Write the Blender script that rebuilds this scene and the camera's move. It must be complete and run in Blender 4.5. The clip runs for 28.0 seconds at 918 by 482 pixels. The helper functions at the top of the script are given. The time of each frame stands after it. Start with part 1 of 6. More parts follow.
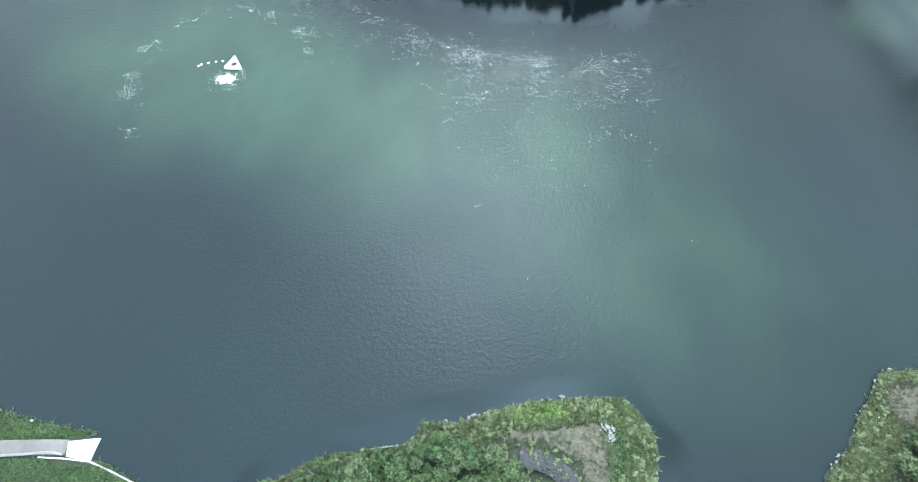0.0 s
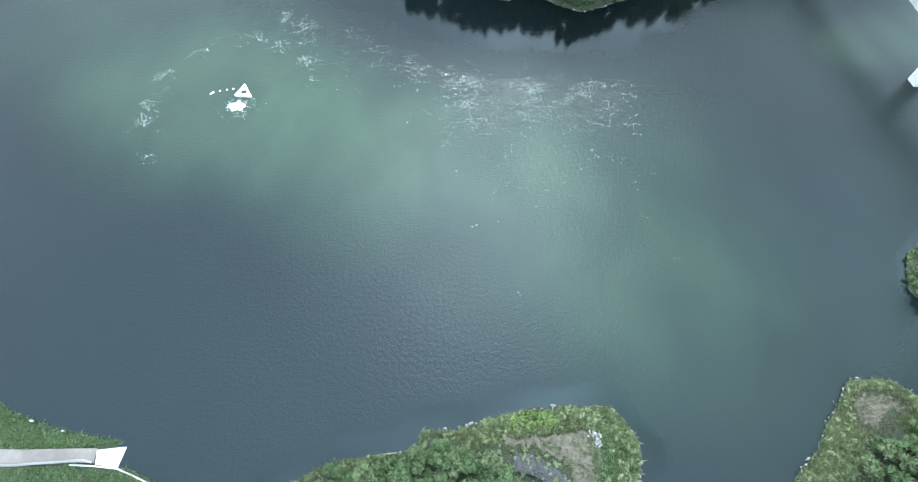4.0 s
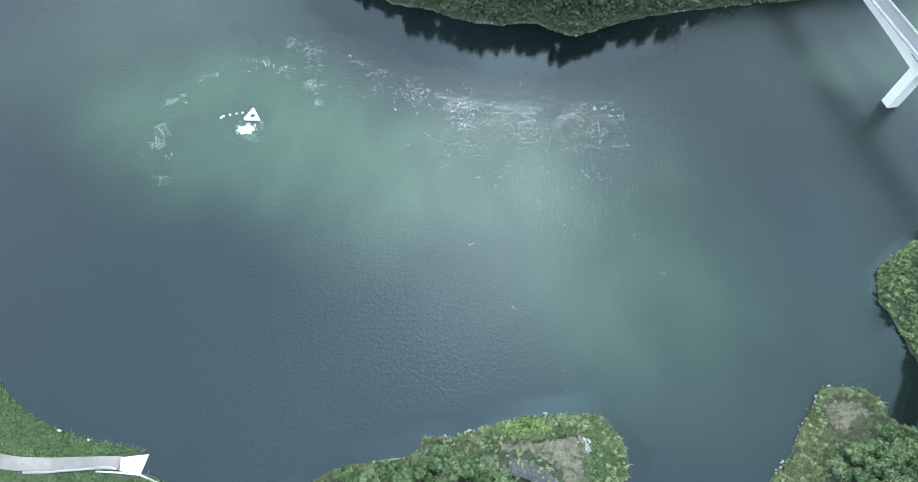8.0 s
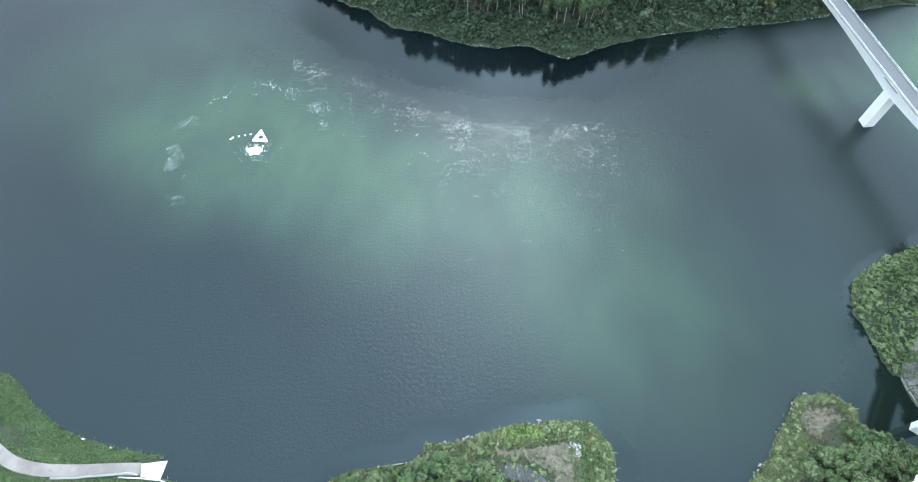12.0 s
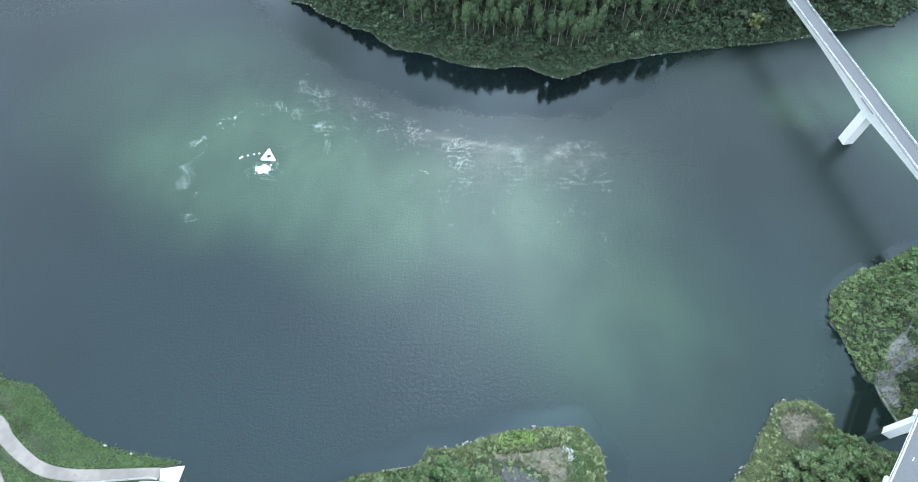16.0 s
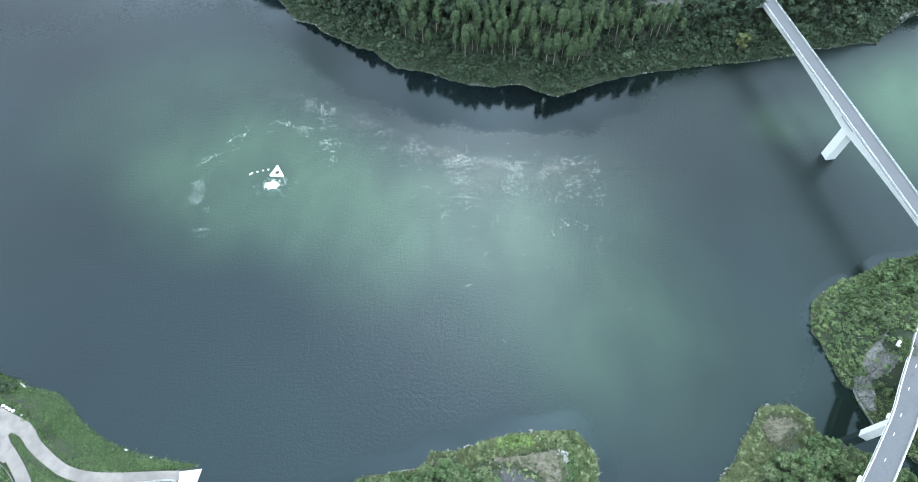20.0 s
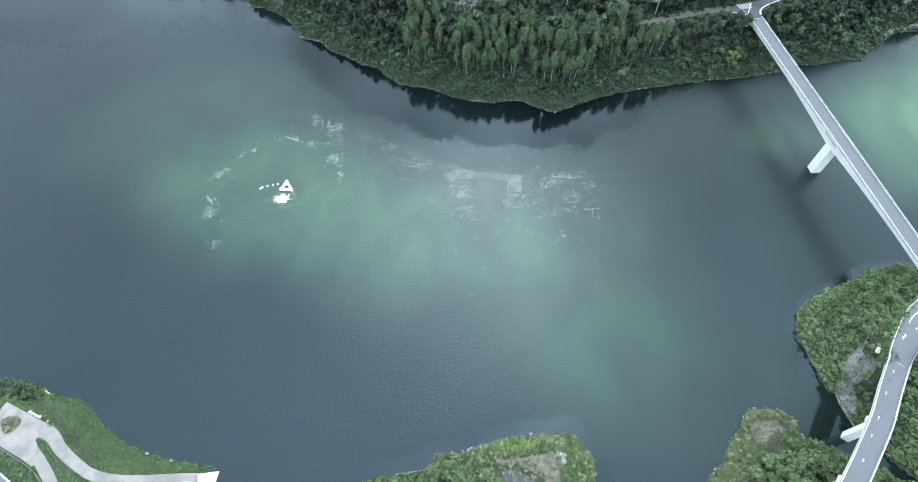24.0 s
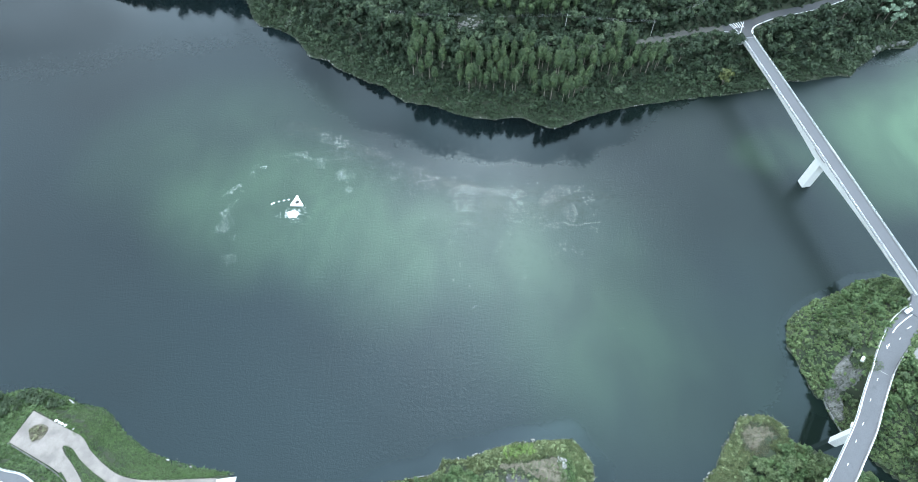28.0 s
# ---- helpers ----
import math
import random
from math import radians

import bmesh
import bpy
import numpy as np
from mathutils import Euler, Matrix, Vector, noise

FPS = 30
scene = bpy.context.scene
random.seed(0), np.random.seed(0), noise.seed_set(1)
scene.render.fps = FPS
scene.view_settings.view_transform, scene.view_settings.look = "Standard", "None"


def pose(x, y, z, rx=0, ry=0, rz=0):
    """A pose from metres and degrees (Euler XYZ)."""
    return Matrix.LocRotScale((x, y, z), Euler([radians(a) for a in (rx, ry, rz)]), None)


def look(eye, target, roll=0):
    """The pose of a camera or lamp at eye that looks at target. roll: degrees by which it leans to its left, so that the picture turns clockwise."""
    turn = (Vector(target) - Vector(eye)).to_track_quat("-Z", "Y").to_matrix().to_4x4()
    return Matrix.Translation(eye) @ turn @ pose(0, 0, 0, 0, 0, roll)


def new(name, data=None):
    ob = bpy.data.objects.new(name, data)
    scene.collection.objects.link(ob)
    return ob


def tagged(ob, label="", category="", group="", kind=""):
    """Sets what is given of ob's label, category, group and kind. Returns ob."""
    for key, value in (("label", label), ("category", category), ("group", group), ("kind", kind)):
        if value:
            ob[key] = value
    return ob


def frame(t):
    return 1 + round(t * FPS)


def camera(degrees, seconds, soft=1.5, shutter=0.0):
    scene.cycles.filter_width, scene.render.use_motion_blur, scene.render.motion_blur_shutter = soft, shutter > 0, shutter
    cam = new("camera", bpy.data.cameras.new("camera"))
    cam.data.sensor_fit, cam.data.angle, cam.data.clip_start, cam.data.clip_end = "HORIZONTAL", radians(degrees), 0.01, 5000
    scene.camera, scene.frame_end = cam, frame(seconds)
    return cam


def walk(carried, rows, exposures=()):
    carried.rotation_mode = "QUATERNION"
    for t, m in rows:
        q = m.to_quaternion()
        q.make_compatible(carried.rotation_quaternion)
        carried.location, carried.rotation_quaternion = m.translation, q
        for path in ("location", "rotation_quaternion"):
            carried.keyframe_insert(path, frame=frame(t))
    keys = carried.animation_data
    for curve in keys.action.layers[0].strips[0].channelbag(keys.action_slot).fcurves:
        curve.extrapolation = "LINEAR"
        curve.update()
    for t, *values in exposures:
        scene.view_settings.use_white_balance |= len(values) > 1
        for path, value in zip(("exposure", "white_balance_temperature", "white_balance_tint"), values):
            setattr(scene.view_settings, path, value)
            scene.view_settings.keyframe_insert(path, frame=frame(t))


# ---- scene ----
cam = camera(79.3, 28.0, soft=1.0)
PATH = [
    (0, (0.000, 0.000, 138.000), (-0.001, 10.084, 120.728), -0.15),
    (1, (0.376, -0.542, 140.977), (0.357, 9.589, 123.733), -0.35),
    (2, (0.622, -1.031, 143.960), (0.596, 9.139, 126.739), -0.48),
    (3, (0.781, -1.479, 146.945), (0.755, 8.722, 129.742), -0.58),
    (4, (0.886, -1.902, 149.927), (0.865, 8.326, 132.741), -0.63),
    (5, (0.963, -2.311, 152.906), (0.950, 7.943, 135.735), -0.67),
    (6, (1.031, -2.716, 155.878), (1.028, 7.563, 138.722), -0.70),
    (7, (1.103, -3.125, 158.843), (1.110, 7.179, 141.701), -0.72),
    (8, (1.186, -3.545, 161.798), (1.203, 6.785, 144.672), -0.74),
    (9, (1.283, -3.983, 164.744), (1.309, 6.375, 147.635), -0.77),
    (10, (1.392, -4.442, 167.680), (1.425, 5.945, 150.588), -0.79),
    (11, (1.508, -4.925, 170.605), (1.548, 5.492, 153.532), -0.82),
    (12, (1.623, -5.434, 173.521), (1.668, 5.014, 156.467), -0.86),
    (13, (1.728, -5.970, 176.427), (1.778, 4.511, 159.393), -0.89),
    (14, (1.813, -6.532, 179.324), (1.867, 3.981, 162.310), -0.92),
    (15, (1.865, -7.118, 182.214), (1.924, 3.426, 165.219), -0.95),
    (16, (1.874, -7.727, 185.095), (1.939, 2.848, 168.120), -0.98),
    (17, (1.830, -8.354, 187.969), (1.902, 2.250, 171.012), -1.00),
    (18, (1.726, -8.995, 190.837), (1.806, 1.636, 173.897), -1.00),
    (19, (1.555, -9.646, 193.699), (1.644, 1.011, 176.775), -1.00),
    (20, (1.314, -10.300, 196.555), (1.415, 0.380, 179.646), -0.99),
    (21, (1.005, -10.951, 199.405), (1.120, -0.249, 182.509), -0.97),
    (22, (0.635, -11.591, 202.249), (0.762, -0.870, 185.366), -0.95),
    (23, (0.213, -12.214, 205.086), (0.354, -1.474, 188.215), -0.94),
    (24, (-0.241, -12.811, 207.915), (-0.089, -2.051, 191.057), -0.93),
    (25, (-0.705, -13.373, 210.734), (-0.545, -2.592, 193.890), -0.94),
    (26, (-1.146, -13.892, 213.542), (-0.985, -3.085, 196.715), -0.98),
    (27, (-1.525, -14.359, 216.336), (-1.371, -3.518, 199.530), -1.07),
    (28, (-1.792, -14.764, 219.112), (-1.659, -3.880, 202.334), -1.22),
]
walk(cam, [(t, look(eye, target, roll)) for t, eye, target, roll in PATH],
     exposures=[(0, 1.67, 6230, 10)])

# ---------------------------------------------------------------- world, sun
SUN_EL, SUN_AZ = radians(57), radians(5)      # elevation; azimuth from +y towards +x
world = bpy.data.worlds.new("sky")
scene.world = world
world.use_nodes = True
wn, wl = world.node_tree.nodes, world.node_tree.links
wn.clear()
sky = wn.new("ShaderNodeTexSky")
sky.sky_type, sky.sun_disc = "NISHITA", False
sky.sun_elevation, sky.sun_rotation = SUN_EL, SUN_AZ
sky.air_density, sky.dust_density = 1.0, 1.5
coord = wn.new("ShaderNodeTexCoord")
cloud = wn.new("ShaderNodeTexNoise")
cloud.inputs["Scale"].default_value, cloud.inputs["Detail"].default_value = 3.2, 5
cloud.inputs["Roughness"].default_value = 0.5
wl.new(coord.outputs["Generated"], cloud.inputs["Vector"])
cover = wn.new("ShaderNodeMapRange")
cover.interpolation_type = "SMOOTHSTEP"
cover.inputs["From Min"].default_value, cover.inputs["From Max"].default_value = 0.30, 0.66
cover.inputs["To Min"].default_value = 0.62
wl.new(cloud.outputs["Fac"], cover.inputs["Value"])
gain = wn.new("ShaderNodeMix")
gain.data_type, gain.blend_type = "RGBA", "MIX"
gain.inputs["B"].default_value = (8.0, 9.7, 10.95, 1)
split = wn.new("ShaderNodeSeparateXYZ")              # a clouded sky is brightest overhead
wl.new(coord.outputs["Generated"], split.inputs[0])
rise = wn.new("ShaderNodeMapRange")
rise.inputs["From Min"].default_value, rise.inputs["From Max"].default_value = 0.0, 1.0
rise.inputs["To Min"].default_value, rise.inputs["To Max"].default_value = 0.32, 1.36
wl.new(split.outputs["Z"], rise.inputs["Value"])
wl.new(cover.outputs["Result"], gain.inputs["Factor"])
wl.new(sky.outputs["Color"], gain.inputs["A"])
back = wn.new("ShaderNodeBackground")
scaled = wn.new("ShaderNodeMath")
scaled.operation = "MULTIPLY"
scaled.inputs[1].default_value = 0.136
patchy = wn.new("ShaderNodeTexNoise")
patchy.inputs["Scale"].default_value, patchy.inputs["Detail"].default_value = 4.2, 4
turned = wn.new("ShaderNodeVectorMath")
turned.operation = "MULTIPLY"
turned.inputs[1].default_value = (-1, 1, 1)
wl.new(coord.outputs["Generated"], turned.inputs[0])
wl.new(turned.outputs["Vector"], patchy.inputs["Vector"])
puffs = wn.new("ShaderNodeMapRange")
puffs.inputs["From Min"].default_value, puffs.inputs["From Max"].default_value = 0.34, 0.66
puffs.inputs["To Min"].default_value, puffs.inputs["To Max"].default_value = 0.56, 1.44
wl.new(patchy.outputs["Fac"], puffs.inputs["Value"])
shade = wn.new("ShaderNodeMath")
shade.operation = "MULTIPLY"
crest = wn.new("ShaderNodeMath")
crest.operation = "POWER"
crest.inputs[1].default_value = 16
wl.new(split.outputs["Z"], crest.inputs[0])
crown_ = wn.new("ShaderNodeMath")
crown_.operation = "MULTIPLY_ADD"
crown_.use_clamp = False
crown_.inputs[1].default_value = 0.5
wl.new(crest.outputs[0], crown_.inputs[0])
wl.new(rise.outputs["Result"], crown_.inputs[2])
wl.new(crown_.outputs[0], shade.inputs[0])
wl.new(puffs.outputs["Result"], shade.inputs[1])
wl.new(shade.outputs[0], scaled.inputs[0])
wl.new(scaled.outputs[0], back.inputs["Strength"])
wl.new(gain.outputs["Result"], back.inputs["Color"])
wout = wn.new("ShaderNodeOutputWorld")
wl.new(back.outputs["Background"], wout.inputs["Surface"])

sun_data = bpy.data.lights.new("sun", "SUN")
sun_data.energy, sun_data.angle, sun_data.color = 0.5, radians(5), (1.0, 0.98, 0.95)
sun = new("sun", sun_data)
sun_dir = Vector((math.sin(SUN_AZ) * math.cos(SUN_EL), math.cos(SUN_AZ) * math.cos(SUN_EL), math.sin(SUN_EL)))
sun.matrix_world = look(sun_dir * 800, (0, 0, 0))


# ---------------------------------------------------------------- materials
class Nodes:
    """A small front end for node materials."""

    def __init__(self, name):
        self.mat = bpy.data.materials.new(name)
        self.mat.use_nodes = True
        self.t = self.mat.node_tree
        self.bsdf = self.t.nodes["Principled BSDF"]

    def put(self, socket, value):
        if hasattr(value, "is_output"):
            self.t.links.new(value, socket)
        elif isinstance(value, tuple) and len(value) == 3 and socket.type == "RGBA":
            socket.default_value = (*value, 1)
        else:
            socket.default_value = value

    def pos(self):
        return self.t.nodes.new("ShaderNodeNewGeometry").outputs["Position"]

    def island(self):
        return self.t.nodes.new("ShaderNodeNewGeometry").outputs["Random Per Island"]

    def objrand(self):
        return self.t.nodes.new("ShaderNodeObjectInfo").outputs["Random"]

    def noise(self, vec, scale, detail=3.0, rough=0.55, distort=0.0):
        n = self.t.nodes.new("ShaderNodeTexNoise")
        self.put(n.inputs["Vector"], vec)
        self.put(n.inputs["Scale"], scale)
        self.put(n.inputs["Detail"], detail)
        self.put(n.inputs["Roughness"], rough)
        self.put(n.inputs["Distortion"], distort)
        return n.outputs["Fac"]

    def ramp(self, v, a, b, lo=0.0, hi=1.0):
        n = self.t.nodes.new("ShaderNodeMapRange")
        n.interpolation_type = "SMOOTHSTEP"
        self.put(n.inputs["Value"], v)
        for k, x in (("From Min", a), ("From Max", b), ("To Min", lo), ("To Max", hi)):
            self.put(n.inputs[k], x)
        return n.outputs["Result"]

    def mix(self, fac, a, b, blend="MIX"):
        n = self.t.nodes.new("ShaderNodeMix")
        n.data_type, n.blend_type = "RGBA", blend
        self.put(n.inputs["Factor"], fac)
        self.put(n.inputs["A"], a)
        self.put(n.inputs["B"], b)
        return n.outputs["Result"]

    def math(self, op, a, b=0.0):
        n = self.t.nodes.new("ShaderNodeMath")
        n.operation = op
        self.put(n.inputs[0], a)
        self.put(n.inputs[1], b)
        return n.outputs[0]

    def vec(self, op, a, b):
        n = self.t.nodes.new("ShaderNodeVectorMath")
        n.operation = op
        self.put(n.inputs[0], a)
        self.put(n.inputs[1], b)
        return n.outputs["Value" if op in ("LENGTH", "DISTANCE") else "Vector"]

    def sep(self, v, axis):
        n = self.t.nodes.new("ShaderNodeSeparateXYZ")
        self.put(n.inputs[0], v)
        return n.outputs[axis]

    def bump(self, height, strength=0.5, distance=0.1):
        n = self.t.nodes.new("ShaderNodeBump")
        self.put(n.inputs["Height"], height)
        self.put(n.inputs["Strength"], strength)
        self.put(n.inputs["Distance"], distance)
        self.t.links.new(n.outputs["Normal"], self.bsdf.inputs["Normal"])

    def done(self, color, rough=0.6, metal=0.0, spec=0.5):
        self.put(self.bsdf.inputs["Base Color"], color)
        self.put(self.bsdf.inputs["Roughness"], rough)
        self.put(self.bsdf.inputs["Metallic"], metal)
        self.put(self.bsdf.inputs["Specular IOR Level"], spec)
        return self.mat


def leaf_material(name, dark, mid, light):
    n = Nodes(name)
    p = n.pos()
    tone = n.ramp(n.noise(p, 0.16, 3), 0.33, 0.67)
    c = n.mix(tone, dark, mid)
    c = n.mix(n.ramp(n.noise(p, 0.42, 1), 0.42, 0.68, 0.0, 0.42), c, light)
    c = n.mix(n.ramp(n.noise(p, 0.27, 1, 0.5, 0.6), 0.50, 0.70, 0.0, 0.6), c, tuple(0.7 * v for v in dark))
    c = n.mix(n.ramp(n.island(), 0.45, 1.0, 0.0, 0.75), c, light)
    c = n.mix(n.ramp(n.objrand(), 0.0, 1.0, 0.0, 0.45), c, dark)
    n.done(c, 0.6, spec=0.25)
    return n.mat


def plain_material(name, a, b, scale=2.0, rough=0.7, metal=0.0, bump=0.0, stain=None):
    n = Nodes(name)
    p = n.pos()
    big, fine = n.noise(p, scale * 0.12, 4), n.noise(p, scale * 3, 3)
    c = n.mix(n.ramp(big, 0.3, 0.7), a, b)
    c = n.mix(n.ramp(fine, 0.35, 0.75, 0.0, 0.5), c, tuple(0.72 * v for v in a))
    if stain:
        c = n.mix(n.ramp(n.noise(p, scale * 0.5, 5, 0.65, 0.8), 0.55, 0.75, 0, 0.7), c, stain)
    if bump:
        n.bump(fine, 0.6, bump)
    return n.done(c, n.ramp(big, 0.3, 0.7, rough - 0.08, rough + 0.08), metal)


WAVE = 0.13


def attribute(n, name):
    a = n.t.nodes.new("ShaderNodeAttribute")
    a.attribute_name = name
    return a.outputs["Fac"]


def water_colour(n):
    """Dark grey-green water; green patches of sunlight are painted into its colour."""
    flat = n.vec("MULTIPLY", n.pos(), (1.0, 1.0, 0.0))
    sunlit_tint = attribute(n, "sunlit_tint")
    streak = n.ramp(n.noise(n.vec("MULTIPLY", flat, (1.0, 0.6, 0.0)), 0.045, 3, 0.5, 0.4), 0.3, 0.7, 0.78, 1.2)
    sunlit_tint = n.math("MINIMUM", n.math("MULTIPLY", sunlit_tint, streak), 1.0)
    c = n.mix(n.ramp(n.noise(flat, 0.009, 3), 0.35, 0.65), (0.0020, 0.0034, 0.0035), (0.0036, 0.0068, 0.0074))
    return n.mix(sunlit_tint, c, (0.048, 0.085, 0.046)), flat


def water_material():
    n = Nodes("lake_water")
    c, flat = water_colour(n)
    long = n.noise(n.vec("MULTIPLY", flat, (1.0, 1.1, 0.0)), 0.8, 3, 0.55, 0.1)
    short = n.noise(n.vec("MULTIPLY", flat, (1.25, 1.0, 0.0)), 2.0, 2, 0.6, 0.1)
    gust = n.ramp(n.noise(flat, 0.016, 4, 0.6, 0.5), 0.25, 0.75, 0.55, 1.05)
    patch = n.math("MULTIPLY", gust, attribute(n, "ruffle"))
    h = n.math("MULTIPLY", n.math("ADD", n.math("SUBTRACT", long, 0.5), n.math("MULTIPLY", n.math("SUBTRACT", short, 0.5), 0.7)), patch)
    n.bump(h, 1.0, WAVE)
    n.bsdf.inputs["Specular Tint"].default_value = (0.745, 0.965, 1.04, 1)
    n.bsdf.inputs["IOR"].default_value = 1.345
    return n.done(c, n.ramp(n.math("ADD", patch, n.math("MULTIPLY", n.math("SUBTRACT", n.noise(flat, 0.45, 4, 0.65, 0.3), 0.5), 0.6)), 0.03, 0.32, 0.06, 0.285))   # finer ripples blur the mirror


M_WATER = water_material()


def wavelet_material():
    n = Nodes("wavelet_water")
    n.bsdf.inputs["IOR"].default_value = 1.45
    n.bsdf.inputs["Specular Tint"].default_value = (0.85, 1.0, 1.0, 1)
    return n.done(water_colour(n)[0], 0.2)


M_WAVELET = wavelet_material()
M_CEDAR = leaf_material("cedar_needles", (0.022, 0.040, 0.017), (0.044, 0.070, 0.029), (0.086, 0.120, 0.050))
M_LEAF = leaf_material("broad_leaves", (0.012, 0.023, 0.012), (0.027, 0.046, 0.022), (0.058, 0.084, 0.042))
# undergrowth leaves, darkened to paint the shaded gaps between the trees
M_SHADE = leaf_material("shaded_undergrowth", (0.010, 0.019, 0.010), (0.020, 0.034, 0.016), (0.042, 0.062, 0.030))
M_OLIVE = leaf_material("olive_leaves", (0.04, 0.063, 0.027), (0.076, 0.108, 0.045), (0.137, 0.17, 0.081))
M_SHRUB = leaf_material("shrub_leaves", (0.044, 0.074, 0.028), (0.087, 0.129, 0.048), (0.155, 0.198, 0.087))
M_BUSH = leaf_material("bushy_leaves", (0.03, 0.057, 0.021), (0.064, 0.106, 0.039), (0.129, 0.179, 0.076))
M_RIM = leaf_material("rough_herbs", (0.078, 0.105, 0.045), (0.149, 0.181, 0.082), (0.268, 0.299, 0.156))
M_THICKET = leaf_material("thicket_leaves", (0.026, 0.044, 0.022), (0.048, 0.072, 0.036), (0.090, 0.118, 0.066))
M_BRIGHT = leaf_material("young_leaves", (0.071, 0.115, 0.028), (0.106, 0.163, 0.039), (0.161, 0.218, 0.067))
M_YELLOW = leaf_material("yellowing_leaves", (0.050, 0.062, 0.020), (0.074, 0.088, 0.028), (0.110, 0.120, 0.042))
M_SILVER = leaf_material("silvery_leaves", (0.10, 0.15, 0.10), (0.15, 0.21, 0.14), (0.26, 0.32, 0.23))
M_GRASS = leaf_material("bank_grass", (0.092, 0.156, 0.056), (0.138, 0.220, 0.084), (0.21, 0.29, 0.138))
M_DRY = leaf_material("dry_grass", (0.084, 0.089, 0.05), (0.126, 0.125, 0.072), (0.198, 0.186, 0.114))
M_BARK = plain_material("bark", (0.16, 0.135, 0.11), (0.24, 0.21, 0.175), 3, 0.85)
M_CONCRETE = plain_material("concrete", (0.74, 0.725, 0.69), (0.81, 0.80, 0.765), 0.8, 0.75, bump=0.01, stain=(0.60, 0.60, 0.58))
M_KERB = plain_material("weathered_kerb", (0.17, 0.17, 0.165), (0.26, 0.26, 0.25), 1.5, 0.8, stain=(0.11, 0.11, 0.10))
M_SLAB = plain_material("pale_concrete", (0.36, 0.355, 0.335), (0.48, 0.47, 0.45), 1.2, 0.8, bump=0.01, stain=(0.27, 0.26, 0.24))
M_ASPHALT = plain_material("worn_asphalt", (0.078, 0.080, 0.085), (0.098, 0.100, 0.106), 1.0, 0.85, bump=0.004, stain=(0.062, 0.063, 0.067))
# darker copy of the asphalt, with the trees' shade put into its colour
M_SHADED_ROAD = plain_material("shaded_asphalt", (0.040, 0.041, 0.043), (0.058, 0.058, 0.060), 1.0, 0.88, bump=0.006, stain=(0.034, 0.036, 0.030))
M_TRACK = plain_material("overgrown_track", (0.056, 0.054, 0.047), (0.090, 0.086, 0.076), 1.2, 0.9, bump=0.03, stain=(0.040, 0.050, 0.026))
M_GRAVEL = plain_material("gravel_road", (0.128, 0.114, 0.102), (0.22, 0.195, 0.176), 1.4, 0.9, bump=0.03, stain=(0.088, 0.078, 0.066))
M_PAINT = plain_material("road_paint", (0.62, 0.62, 0.60), (0.74, 0.74, 0.72), 3, 0.7)
M_RAIL = plain_material("white_guardrail", (0.62, 0.63, 0.63), (0.72, 0.73, 0.73), 2, 0.45)
M_STEEL = plain_material("dull_steel", (0.20, 0.21, 0.22), (0.28, 0.29, 0.30), 3, 0.5, 0.6)
M_ROCK = plain_material("grey_rock", (0.070, 0.070, 0.064), (0.12, 0.118, 0.11), 1.0, 0.85, bump=0.15, stain=(0.035, 0.040, 0.030))
M_BLOCK = plain_material("dark_stone_blocks", (0.030, 0.031, 0.030), (0.062, 0.062, 0.060), 2.0, 0.85, bump=0.05, stain=(0.022, 0.026, 0.018))


def cliff_material():
    n = Nodes("bare_cliff_rock")
    p = n.pos()
    run = n.vec("MULTIPLY", p, (0.55, 1.0, 0.25))
    c = n.mix(n.ramp(n.noise(p, 0.35, 4), 0.35, 0.65), (0.070, 0.070, 0.064), (0.140, 0.138, 0.128))
    c = n.mix(n.ramp(n.noise(run, 1.6, 5, 0.7, 0.6), 0.50, 0.66, 0.0, 0.85), c, (0.19, 0.187, 0.175))
    c = n.mix(n.ramp(n.noise(p, 0.8, 4, 0.65, 1.0), 0.48, 0.62, 0.0, 0.85), c, (0.036, 0.046, 0.024))
    n.bump(n.noise(run, 2.2, 5, 0.7), 0.9, 0.3)
    return n.done(c, 0.88)


M_FACE = cliff_material()
M_PALEROCK = plain_material("pale_rock", (0.24, 0.235, 0.22), (0.38, 0.375, 0.36), 1.5, 0.85, bump=0.05, stain=(0.25, 0.25, 0.22))
M_SHORE = plain_material("shore_rock", (0.16, 0.155, 0.14), (0.27, 0.262, 0.24), 1.5, 0.85, bump=0.05, stain=(0.10, 0.10, 0.085))
M_PLASTIC = plain_material("white_plastic", (0.72, 0.72, 0.70), (0.80, 0.80, 0.78), 2, 0.4)
M_DARK = plain_material("dark_rubber", (0.02, 0.02, 0.021), (0.03, 0.03, 0.03), 3, 0.6)
M_CARPAINT = plain_material("white_car_paint", (0.76, 0.76, 0.76), (0.80, 0.80, 0.80), 2, 0.3)
M_GLASS = plain_material("tinted_glass", (0.02, 0.022, 0.025), (0.03, 0.032, 0.035), 2, 0.08)
M_FOAM_GLINT = plain_material("foam_glint_white", (0.74, 0.78, 0.76), (0.84, 0.86, 0.84), 2, 0.6)


